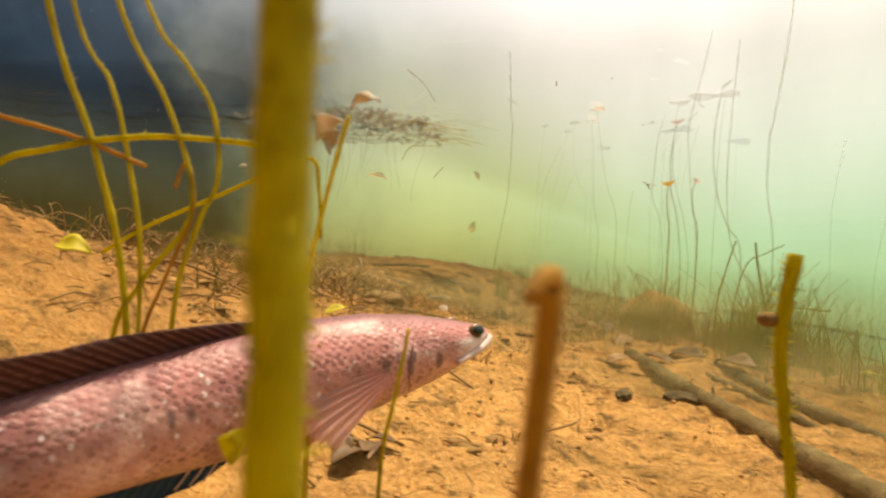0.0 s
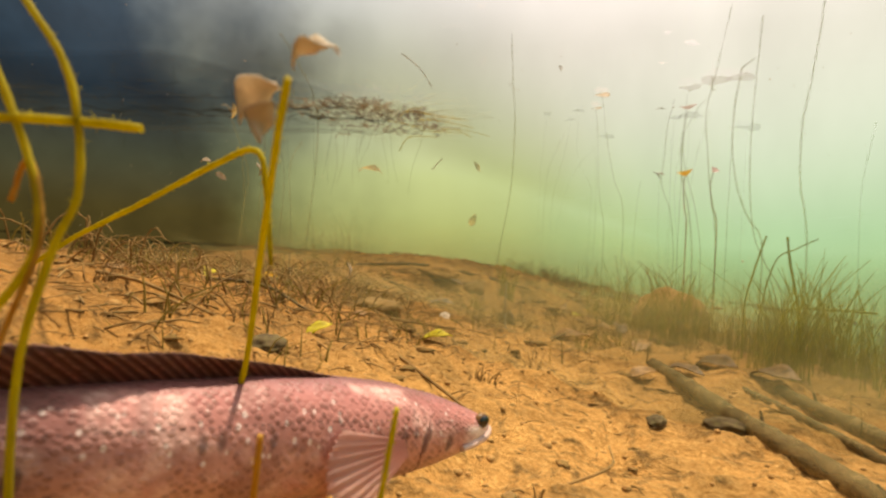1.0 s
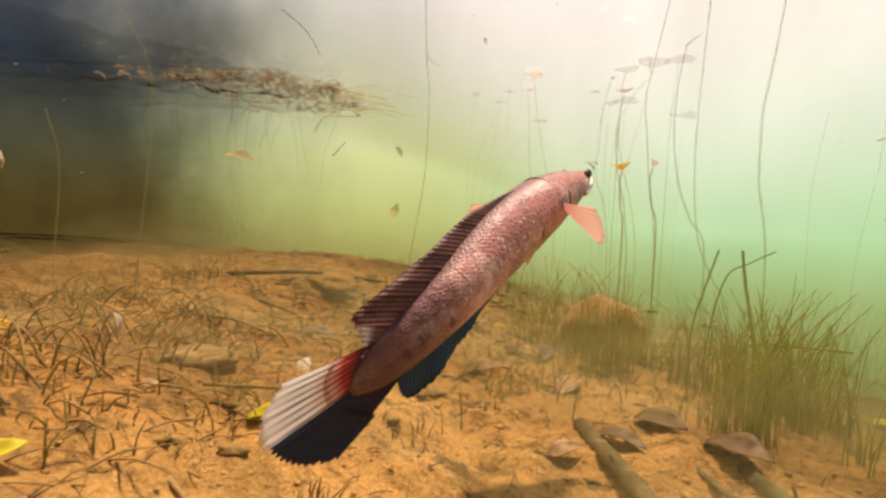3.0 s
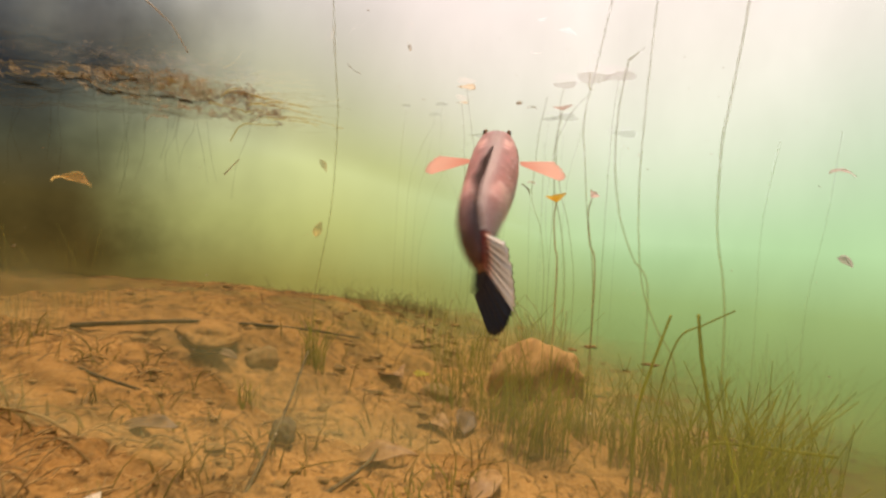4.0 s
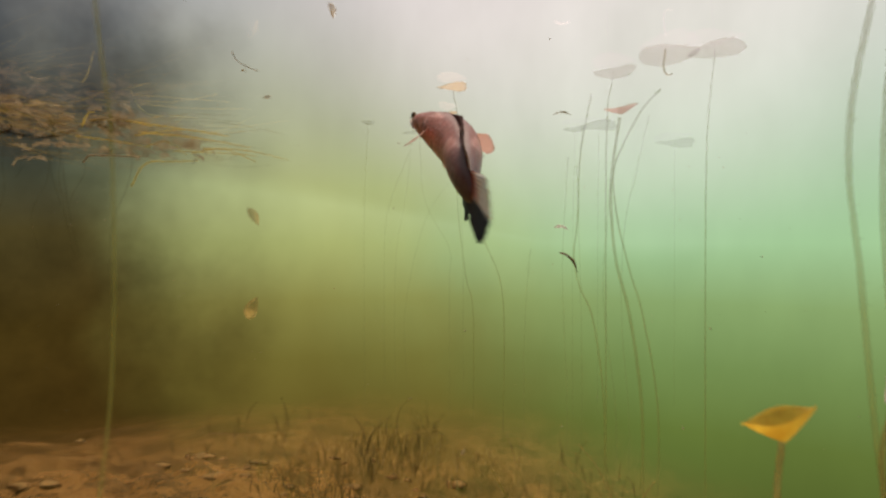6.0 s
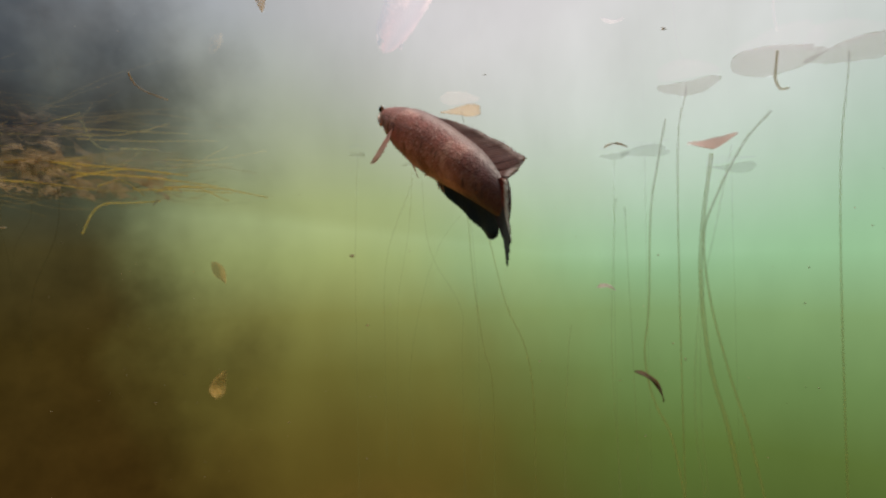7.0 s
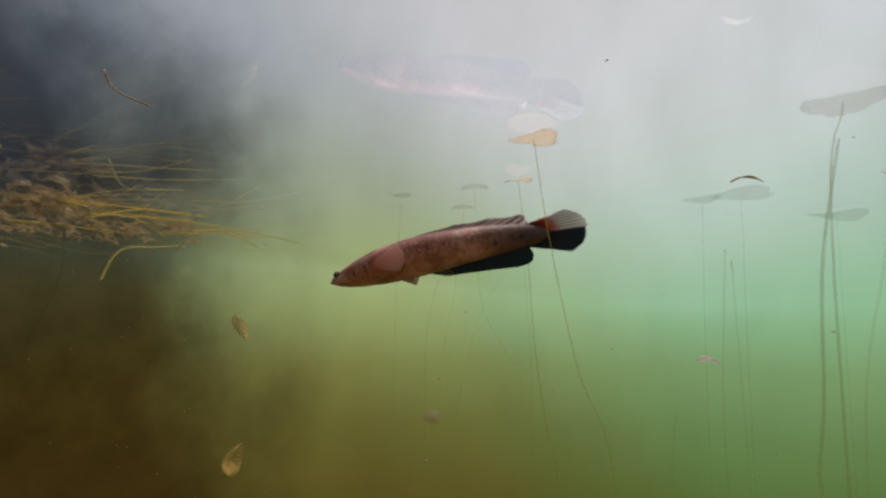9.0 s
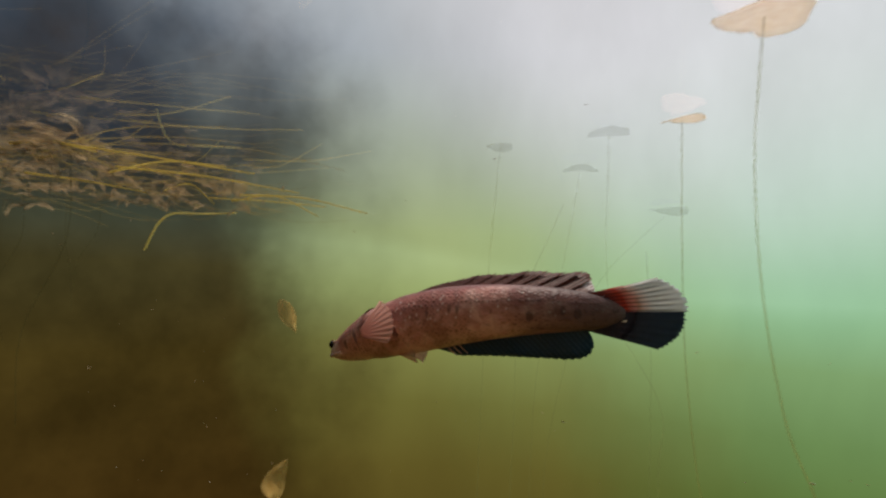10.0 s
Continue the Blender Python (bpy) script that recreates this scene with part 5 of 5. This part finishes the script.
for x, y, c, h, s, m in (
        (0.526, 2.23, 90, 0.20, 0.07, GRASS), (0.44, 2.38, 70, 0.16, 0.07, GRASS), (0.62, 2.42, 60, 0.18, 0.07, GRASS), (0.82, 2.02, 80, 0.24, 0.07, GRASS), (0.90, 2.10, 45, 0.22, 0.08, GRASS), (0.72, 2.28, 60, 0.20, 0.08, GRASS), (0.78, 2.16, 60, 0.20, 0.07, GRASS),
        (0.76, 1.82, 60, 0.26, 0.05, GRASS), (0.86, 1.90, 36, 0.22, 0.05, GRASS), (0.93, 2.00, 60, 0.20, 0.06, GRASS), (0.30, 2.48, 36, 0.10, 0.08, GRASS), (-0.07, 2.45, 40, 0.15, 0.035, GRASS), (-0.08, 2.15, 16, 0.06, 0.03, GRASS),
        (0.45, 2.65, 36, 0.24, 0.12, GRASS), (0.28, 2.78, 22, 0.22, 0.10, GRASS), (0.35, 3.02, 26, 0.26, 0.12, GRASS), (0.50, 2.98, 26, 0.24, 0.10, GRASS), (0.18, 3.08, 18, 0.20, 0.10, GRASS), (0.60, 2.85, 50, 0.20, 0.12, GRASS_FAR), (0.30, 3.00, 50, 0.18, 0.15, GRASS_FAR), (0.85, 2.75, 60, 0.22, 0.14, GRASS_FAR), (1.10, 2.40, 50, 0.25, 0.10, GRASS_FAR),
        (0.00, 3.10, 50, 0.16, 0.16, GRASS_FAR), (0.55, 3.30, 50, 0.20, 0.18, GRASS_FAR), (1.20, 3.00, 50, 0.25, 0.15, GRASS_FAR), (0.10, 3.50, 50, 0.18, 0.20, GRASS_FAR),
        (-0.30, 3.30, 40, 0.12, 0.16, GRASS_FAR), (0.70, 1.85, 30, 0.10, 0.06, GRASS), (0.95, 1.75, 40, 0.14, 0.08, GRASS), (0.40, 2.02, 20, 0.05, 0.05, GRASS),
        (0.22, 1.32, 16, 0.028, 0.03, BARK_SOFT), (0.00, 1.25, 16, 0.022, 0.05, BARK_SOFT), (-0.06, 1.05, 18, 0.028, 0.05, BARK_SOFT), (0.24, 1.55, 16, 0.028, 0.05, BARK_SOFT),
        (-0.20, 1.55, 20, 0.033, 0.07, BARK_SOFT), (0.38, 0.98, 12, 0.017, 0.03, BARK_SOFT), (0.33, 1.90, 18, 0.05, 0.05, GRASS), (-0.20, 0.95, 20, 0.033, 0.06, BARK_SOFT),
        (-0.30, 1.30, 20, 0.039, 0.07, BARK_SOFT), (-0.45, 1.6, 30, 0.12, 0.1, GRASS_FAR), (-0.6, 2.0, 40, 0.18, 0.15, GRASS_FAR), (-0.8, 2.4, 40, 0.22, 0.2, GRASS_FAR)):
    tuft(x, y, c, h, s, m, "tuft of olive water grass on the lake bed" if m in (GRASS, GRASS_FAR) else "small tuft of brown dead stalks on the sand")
# the knotted weed stems right of the boulder
for pts, r in (([(0.735, 2.05, 0.27), (0.715, 2.07, 0.18), (0.70, 2.10, 0.08)], 0.003), ([(0.79, 2.1, 0.27), (0.80, 2.1, 0.2), (0.83, 2.12, 0.06)], 0.004),
               ([(0.95, 1.95, 0.10), (0.86, 1.95, 0.10), (0.78, 1.96, 0.09), (0.76, 1.97, 0.02)], 0.003), ([(0.88, 2.2, 0.27), (0.83, 2.2, 0.24), (0.78, 2.2, 0.2), (0.75, 2.2, 0.05)], 0.0022)):
    stalk(pts, r * 0.7, r, GRASS, "knotted olive weed stem", 60, "water_weed", "water plant", "knotted weed stems", 0.4)

# thin reeds standing in the murk behind the boulder
REEDS = random.Random(91)
for k in range(16):
    x, y = REEDS.uniform(0.12, 0.62), REEDS.uniform(3.0, 3.5)
    h, a = REEDS.uniform(0.12, 0.26), REEDS.gauss(-0.15, 0.18)
    z = ground_base(x, y)
    stalk([(x + a * h * 1.4, y, z + h), (x + a * h * 0.7, y, z + h * 0.75), (x + a * h * 0.2, y, z + h * 0.4), (x, y, z)], 0.0014, 0.0022, REED, "thin bent reed standing in the murk", 12, "water_reed", "reed", "thin reeds", 0.3, n=14)

# low weeds round the boulder
bm = bmesh.new()
LOW = random.Random(31)
for k in range(320):
    x, y = LOW.gauss(0.42, 0.24), LOW.gauss(2.32, 0.30)
    z = ground_z(x, y) - 0.003
    h = LOW.uniform(0.015, 0.07)
    dx, dy = LOW.gauss(0, 0.5) * h, LOW.gauss(0, 0.5) * h
    r = LOW.uniform(0.0009, 0.002)
    tube(bm, [(x, y, z), (x + dx * 0.3, y + dy * 0.3, z + h * 0.6), (x + dx, y + dy, z + h)], r, r * 0.4, 4, 5, 0, 0, False)
solo("low_weed", bm, WEED, "low olive-brown weeds around the boulder", "water weed", kind="stuff")
bm = bmesh.new()
for k in range(1300):
    x, y = LOW.gauss(-0.02, 0.26), LOW.gauss(3.50, 0.26)
    if noise.noise(Vector((x * 4, y * 4, 2))) < -0.02:
        continue
    z = ground_z(x, y) - 0.003
    h = LOW.uniform(0.02, 0.085) * (0.5 + 0.9 * max(0, noise.noise(Vector((x * 3, y * 3, 5))) + 0.4))
    dx, dy = LOW.gauss(0, 0.5) * h, LOW.gauss(0, 0.5) * h
    r = LOW.uniform(0.001, 0.003)
    tube(bm, [(x, y, z), (x + dx * 0.3, y + dy * 0.3, z + h * 0.6), (x + dx, y + dy, z + h)], r, r * 0.4, 4, 5, 0, 0, False)
solo("weed_bed", bm, WEED_DARK, "dark brown bed of rotting weeds", "water weed", kind="stuff")
bm = bmesh.new()
for k in range(800):
    x, y = LOW.uniform(-0.70, 0.10), LOW.uniform(0.8, 2.1)
    if noise.noise(Vector((x * 6, y * 6, 9))) < -0.05:
        continue
    z = ground_z(x, y) - 0.003
    h = LOW.uniform(0.012, 0.06)
    dx, dy = LOW.gauss(0, 0.7) * h, LOW.gauss(0, 0.7) * h
    r = LOW.uniform(0.0008, 0.0018)
    tube(bm, [(x, y, z), (x + dx * 0.3, y + dy * 0.3, z + h * 0.6), (x + dx, y + dy, z + h)], r, r * 0.4, 4, 5, 0, 0, False)
solo("low_weed", bm, WEED, "low olive-brown weeds on the slope", "water weed", kind="stuff")
bm = bmesh.new()
for k in range(1000):
    x, y = LOW.uniform(-0.75, 0.12), LOW.uniform(0.65, 2.2)
    z = ground_z(x, y) + 0.003
    a, ln = LOW.uniform(0, 6.28), LOW.uniform(0.015, 0.075)
    r = LOW.uniform(0.0007, 0.0022)
    c, s = math.cos(a) * ln / 2, math.sin(a) * ln / 2
    up = ln * LOW.uniform(0.0, 0.22)
    tube(bm, [(x - c, y - s, z + up * 0.3), (x, y, z + up), (x + c, y + s, z + up * LOW.uniform(0.0, 0.6))], r, r * 0.5, 4, 5, 0, 0, False)
for k in range(240):
    x, y = LOW.uniform(-0.62, -0.06), LOW.uniform(0.95, 1.75)
    z = ground_z(x, y) - 0.003
    a, ln, h = LOW.uniform(0, 6.28), LOW.uniform(0.04, 0.13), LOW.uniform(0.012, 0.075)
    c, s = math.cos(a) * ln, math.sin(a) * ln
    r = LOW.uniform(0.0008, 0.0020)
    tube(bm, [(x, y, z), (x + c * 0.35, y + s * 0.35, z + h * 0.8), (x + c * 0.7, y + s * 0.7, z + h), (x + c, y + s, z + h * LOW.uniform(0.4, 0.95))], r, r * 0.5, 4, 7, 0, 0, False)
solo("slope_litter", bm, BARK_SOFT, "tangled dead twigs and stalks on the slope", "plant litter", kind="stuff")

# dark leaves and sticks on the near bed, also standing for fish's shadow
SHADOW_LITTER = random.Random(53)
for k in range(22):
    x, y = SHADOW_LITTER.gauss(0.19, 0.05), SHADOW_LITTER.gauss(0.78, 0.06)
    ln = SHADOW_LITTER.uniform(0.03, 0.06)
    leaf_thing("fallen_leaf", BROWN, (x, y, ground_z(x, y) + 0.006), (SHADOW_LITTER.uniform(-25, 25), SHADOW_LITTER.uniform(-25, 10), SHADOW_LITTER.uniform(0, 360)), ln, ln * SHADOW_LITTER.uniform(0.35, 0.6), "dark brown leaf, debris and stand-in for the fish's shadow", group="fallen leaves", seed=k, bend=0.25)
for k in range(5):
    x, y, a = SHADOW_LITTER.gauss(0.22, 0.05), SHADOW_LITTER.gauss(0.82, 0.06), SHADOW_LITTER.uniform(-0.6, 0.9)
    ln = SHADOW_LITTER.uniform(0.08, 0.16)
    log([(x, y, 0.004), (x + ln * 0.5 * math.cos(a), y + ln * 0.5 * math.sin(a), 0.014), (x + ln * math.cos(a), y + ln * math.sin(a), 0.006)], 0.0028, 0.0014, BARK_SOFT, "thin dead twig lying on the sand", "twig", "twig", 0)

# rough clods of rotting debris
CLODS = random.Random(77)
bm = bmesh.new()
for k in range(260):
    x, y = CLODS.gauss(0.05, 0.40), CLODS.uniform(0.85, 3.6)
    r = CLODS.uniform(0.004, 0.013) * (1.6 if y > 2.2 else 1.0)
    n = len(bm.verts)
    bmesh.ops.create_icosphere(bm, subdivisions=2, radius=r)
    bm.verts.ensure_lookup_table()
    sx, sy = CLODS.uniform(0.8, 2.2), CLODS.uniform(0.7, 1.4)
    z = ground_z(x, y)
    for v in bm.verts[n:]:
        f = 1 + 1.1 * noise.noise(v.co / r * 1.6 + Vector((k, 0, 0)))
        v.co = Vector((v.co.x * sx * f + x, v.co.y * sy * f + y, v.co.z * 0.30 * f + z))
solo("debris_clods", bm, DEBRIS, "rough brown clods of rotting debris on the bed", "debris", kind="stuff")

# litter too small to count
bm = bmesh.new()
LIT = random.Random(21)
for k in range(900):
    x, y = LIT.gauss(0.15, 0.38), LIT.uniform(0.7, 2.9)
    z = ground_z(x, y) + 0.002
    a, ln = LIT.uniform(0, 6.28), LIT.uniform(0.006, 0.035)
    r = LIT.uniform(0.0005, 0.0015)
    c, s = math.cos(a) * ln / 2, math.sin(a) * ln / 2
    tube(bm, [(x - c, y - s, z), (x, y, z + ln * LIT.uniform(0.02, 0.25)), (x + c, y + s, z + ln * LIT.uniform(-0.05, 0.3))], r, r * 0.5, 4, 4, 0, 0, False)
solo("plant_litter", bm, BARK_SOFT, "dark scattered plant litter over the sand", "plant litter", kind="stuff")
bm = bmesh.new()
for k in range(1600):
    x, y = LIT.gauss(0.2, 0.4), LIT.uniform(0.7, 2.7)
    r = LIT.uniform(0.0015, 0.0045) * (1 if LIT.random() < 0.9 else 1.8)
    n = len(bm.verts)
    bmesh.ops.create_icosphere(bm, subdivisions=1, radius=r)
    bm.verts.ensure_lookup_table()
    for v in bm.verts[n:]:
        v.co = Vector((v.co.x * LIT.uniform(0.7, 1.5), v.co.y * LIT.uniform(0.7, 1.4), v.co.z * 0.7)) + Vector((x, y, ground_z(x, y)))
solo("silt_crumbs", bm, STONE, "crumbs of silt and grit on the lake bed", "grit", kind="stuff")
bm = bmesh.new()
for k in range(520):
    p = Vector((LIT.uniform(-1.4, 1.3), LIT.uniform(0.9, 4.6), LIT.uniform(0.08, 1.05)))
    r = LIT.uniform(0.0004, 0.0011)
    n = len(bm.verts)
    bmesh.ops.create_icosphere(bm, subdivisions=1, radius=r)
    bm.verts.ensure_lookup_table()
    k2 = LIT.uniform(0.8, 2.6)
    for v in bm.verts[n:]:
        v.co = Vector((v.co.x * k2, v.co.y, v.co.z)) + p
solo("suspended_specks", bm, PALE, "pale specks floating in the murky water", "specks", kind="stuff")


# sheets added low over the bed, standing in for haze
def haze_sheet(y0, top, lo, hi, seed):
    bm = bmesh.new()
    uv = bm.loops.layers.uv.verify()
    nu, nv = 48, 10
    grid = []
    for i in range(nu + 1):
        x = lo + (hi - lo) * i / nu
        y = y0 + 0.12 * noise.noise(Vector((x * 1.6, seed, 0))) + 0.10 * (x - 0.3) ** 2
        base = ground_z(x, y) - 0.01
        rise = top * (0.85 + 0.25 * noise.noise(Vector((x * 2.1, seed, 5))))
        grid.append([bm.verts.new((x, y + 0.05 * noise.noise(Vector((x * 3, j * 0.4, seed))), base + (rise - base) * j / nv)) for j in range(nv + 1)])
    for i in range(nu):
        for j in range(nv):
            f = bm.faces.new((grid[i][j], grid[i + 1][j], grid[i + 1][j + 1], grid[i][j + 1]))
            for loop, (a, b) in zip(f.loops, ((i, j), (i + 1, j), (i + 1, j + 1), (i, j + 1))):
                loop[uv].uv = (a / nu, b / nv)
    return solo("haze_sheet", bm, HAZE, "thin olive sheet standing in for haze over the bed", "silt cloud", kind="stuff")


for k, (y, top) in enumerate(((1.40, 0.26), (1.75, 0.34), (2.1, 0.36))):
    haze_sheet(y, top, -1.7, 2.0, k * 3.7)


# ---- what moves ----
SWIM_NEAR = [  # seconds, snout, yaw, pitch, roll, front bend, rear bend, lift
    (0.0, 0.408, 0.808, 0.132, -33, 9, 0, 14, 0, -3),
    (0.5, 0.394, 0.865, 0.084, -24, -1, 0, 4, 0, 0),
    (1.0, 0.349, 0.947, 0.049, -26, -8, 0, 8, 0, -4),
    (1.5, 0.370, 1.054, 0.016, -30, -7, 0, 8, 0, -4),
    (2.0, 0.428, 1.236, 0.130, -7, 14, 0, -22, -3, -3),
    (2.2, 0.440, 1.364, 0.144, -14, 21, 0, -13, 0, -3),
    (2.6, 0.460, 1.520, 0.262, -18, 22, 0, 18, 40, 0),
    (3.0, 0.470, 1.690, 0.390, -28, 25, 0, 10, -40, 12),
]
SWIM_AWAY = [
    (3.3, 0.470, 1.800, 0.467, -33, 28, 0, 36, 0, 15),
    (3.4, 0.466, 1.815, 0.478, -25, 25, 0, 4, 70, 8),
    (3.5, 0.429, 1.887, 0.495, -4, 41, 0, -42, 51, -23),
    (3.6, 0.418, 1.937, 0.519, 9, 37, 0, -25, -50, -17),
    (3.7, 0.403, 1.989, 0.529, 12, 38, 0, -14, -35, -24),
    (3.8, 0.426, 2.017, 0.546, 10, 29, 0, 2, -39, -9),
    (3.9, 0.416, 2.068, 0.553, 7, 31, 0, 12, -24, -13),
    (4.0, 0.418, 2.124, 0.580, 6, 31, 0, -7, 27, -10),
    (4.1, 0.409, 2.173, 0.592, 31, 26, 0, -49, 14, -7),
    (4.2, 0.374, 2.244, 0.602, 34, 26, 0, -13, -72, -8),
    (4.3, 0.370, 2.291, 0.602, 37, 23, 0, -14, -24, -4),
    (4.4, 0.380, 2.352, 0.624, 20, 31, 0, -4, 19, -19),
    (4.5, 0.395, 2.411, 0.644, 8, 28, 0, -3, 20, -13),
    (4.7, 0.349, 2.553, 0.680, 32, 21, 0, -30, -13, -1),
    (4.9, 0.317, 2.698, 0.712, 20, 24, 0, -2, -5, -6),
    (5.0, 0.313, 2.773, 0.727, 9, 22, 0, 7, 13, -1),
]
SWIM_RISE = [
    (5.2, 0.188, 2.879, 0.782, 50, 21, 0, -27, -58, 5),
    (5.4, 0.152, 2.995, 0.783, 32, 30, 0, -7, 2, -9),
    (5.5, 0.124, 3.050, 0.821, 42, 26, 0, -38, 18, -1),
    (5.7, 0.083, 3.156, 0.870, 43, 30, 0, -18, -35, -6),
    (5.9, 0.053, 3.265, 0.888, 41, 28, 0, -13, -1, -2),
    (6.0, 0.076, 3.315, 0.905, 41, 24, 0, -32, 14, 2),
    (6.1, 0.042, 3.368, 0.899, 46, 21, 0, -29, -28, 2),
    (6.2, 0.030, 3.393, 0.916, 37, 26, 0, -9, -35, -4),
    (6.5, 0.006, 3.450, 0.965, 36, 24, 0, -10, 30, -3),
    (6.9, -0.030, 3.540, 1.035, 40, 28, 0, 0, -30, -4),
]
SWIM_TURN = [
    (7.3, -0.067, 3.644, 1.097, 46, 32, 0, -7, -26, -9),
    (7.5, -0.110, 3.717, 1.083, 52, 30, 0, 0, -36, -9),
    (7.7, -0.190, 3.793, 1.059, 58, 15, 0, -3, -35, 12),
    (7.9, -0.251, 3.852, 1.036, 62, 11, 0, 10, -72, 10),
    (8.0, -0.273, 3.885, 1.027, 70, 9, 0, 13, -65, 1),
    (8.2, -0.296, 3.924, 0.979, 66, -2, 0, 21, 36, 10),
    (8.5, -0.341, 3.922, 0.927, 80, -12, 0, 14, 37, 15),
]
SWIM_SIDE = [
    (8.8, -0.401, 3.934, 0.883, 86, -16, 0, 8, 41, 11),
    (9.0, -0.422, 3.947, 0.852, 85, -14, 0, 14, 25, 5),
    (9.4, -0.489, 3.941, 0.782, 80, -22, 0, 12, 37, 19),
    (9.5, -0.519, 3.960, 0.763, 83, -19, 0, 11, 34, 14),
    (9.6, -0.520, 3.942, 0.741, 81, -19, 0, 12, 51, 16),
    (9.8, -0.516, 3.915, 0.718, 72, -17, 0, 15, 56, 14),
    (10.0, -0.558, 3.964, 0.688, 70, -21, 0, 16, 46, 20),
]


def motions():
    # the loose reed is brushed aside
    stood, pushed = Vector((0.550, 0.400, -0.035)), Vector((0.517, 0.336, -0.021))
    reed = [(0.0, (0.556, 0.405, 0.210), 0.0), (0.25, (0.556, 0.405, 0.210), 0.2), (0.5, (0.543, 0.409, 0.211), 1.0), (0.7, (0.534, 0.443, 0.212), 1.0), (0.8, (0.535, 0.478, 0.205), 1.0),
            (0.9, (0.545, 0.526, 0.185), 1.0), (1.0, (0.600, 0.570, 0.140), 1.0), (1.3, (0.660, 0.590, 0.080), 1.0), (10.0, (0.660, 0.590, 0.080), 1.0)]
    walk(LOOSE, [(t, Matrix.Translation(p) @ Vector((0, 0, 1)).rotation_difference(Vector(p) - stood.lerp(pushed, u)).to_matrix().to_4x4()) for t, p, u in reed])
    # two stems lean aside to fit the camera's view
    for plant, base, angle in ((withered_stem, Vector((0.224, 0.720, -0.03)), 3.2), (bent_stem, Vector((-0.16, 0.80, 0.05)), 2.6)):
        leant = Matrix.Translation(base) @ Matrix.Rotation(radians(angle), 4, Vector((-0.38, 0.92, 0))) @ Matrix.Translation(-base)
        walk(plant, [(0.0, Matrix.Identity(4)), (1.05, Matrix.Identity(4)), (1.5, leant), (10.0, leant)])
    # pectoral fins: how far they stand out, how far they turn flat, and how far they lift
    beat = [(0.0, 8, 15, -8), (0.5, 8, 15, -8), (1.0, 12, 15, -10), (1.5, 45, 20, -25), (2.0, 70, 5, -38), (2.2, 70, 5, -35), (3.3, 72, 20, -10), (3.7, 72, 35, 0),
            (4.1, 66, 40, 0), (4.5, 64, 40, 5), (5.2, 54, 45, 5), (6.1, 40, 40, -5), (7.3, 34, 25, -25), (7.7, 30, 30, -25), (8.0, 14, 60, -30), (8.3, 12, 70, 0), (8.6, 10, 50, 12), (9.0, 5, 5, 2), (10.0, 4, 0, 0)]
    for sgn, fin, root in PECTORALS:
        walk(fin, [(t, Matrix.Translation(root) @ pose(0, 0, 0, 0, 0, -sgn * out) @ pose(0, 0, 0, 0, lift, 0) @ pose(0, 0, 0, sgn * flat, 0, 0)) for t, out, flat, lift in beat])
    # the back fin folds down and rises again
    fold = [(0.0, -26), (1.0, -36), (1.5, -58), (1.8, 20), (2.0, 88), (2.3, 84), (3.0, 20), (3.4, 4), (4.0, 10), (4.5, -20), (5.0, 15), (5.5, -15), (6.2, 20), (6.7, -20), (7.2, -60), (8.0, -62), (9.2, -52), (10.0, -50)]
    for ridge, root in DORSALS:
        walk(ridge, [(t, Matrix.Translation((0, 0, root)) @ pose(0, 0, 0, -a, 0, 0) @ Matrix.Translation((0, 0, -root))) for t, a in fold])
    rows = SWIM_NEAR + SWIM_AWAY + SWIM_RISE + SWIM_TURN + SWIM_SIDE
    whole = {r[0]: spine(r[1:], 0.0) for r in rows}
    walk(FISH, [(t, m) for t, m in whole.items()])
    for s, piece in zip(MIDS, FISH_PIECES):
        walk(piece, [(r[0], whole[r[0]].inverted() @ spine(r[1:], s)) for r in rows])


motions()
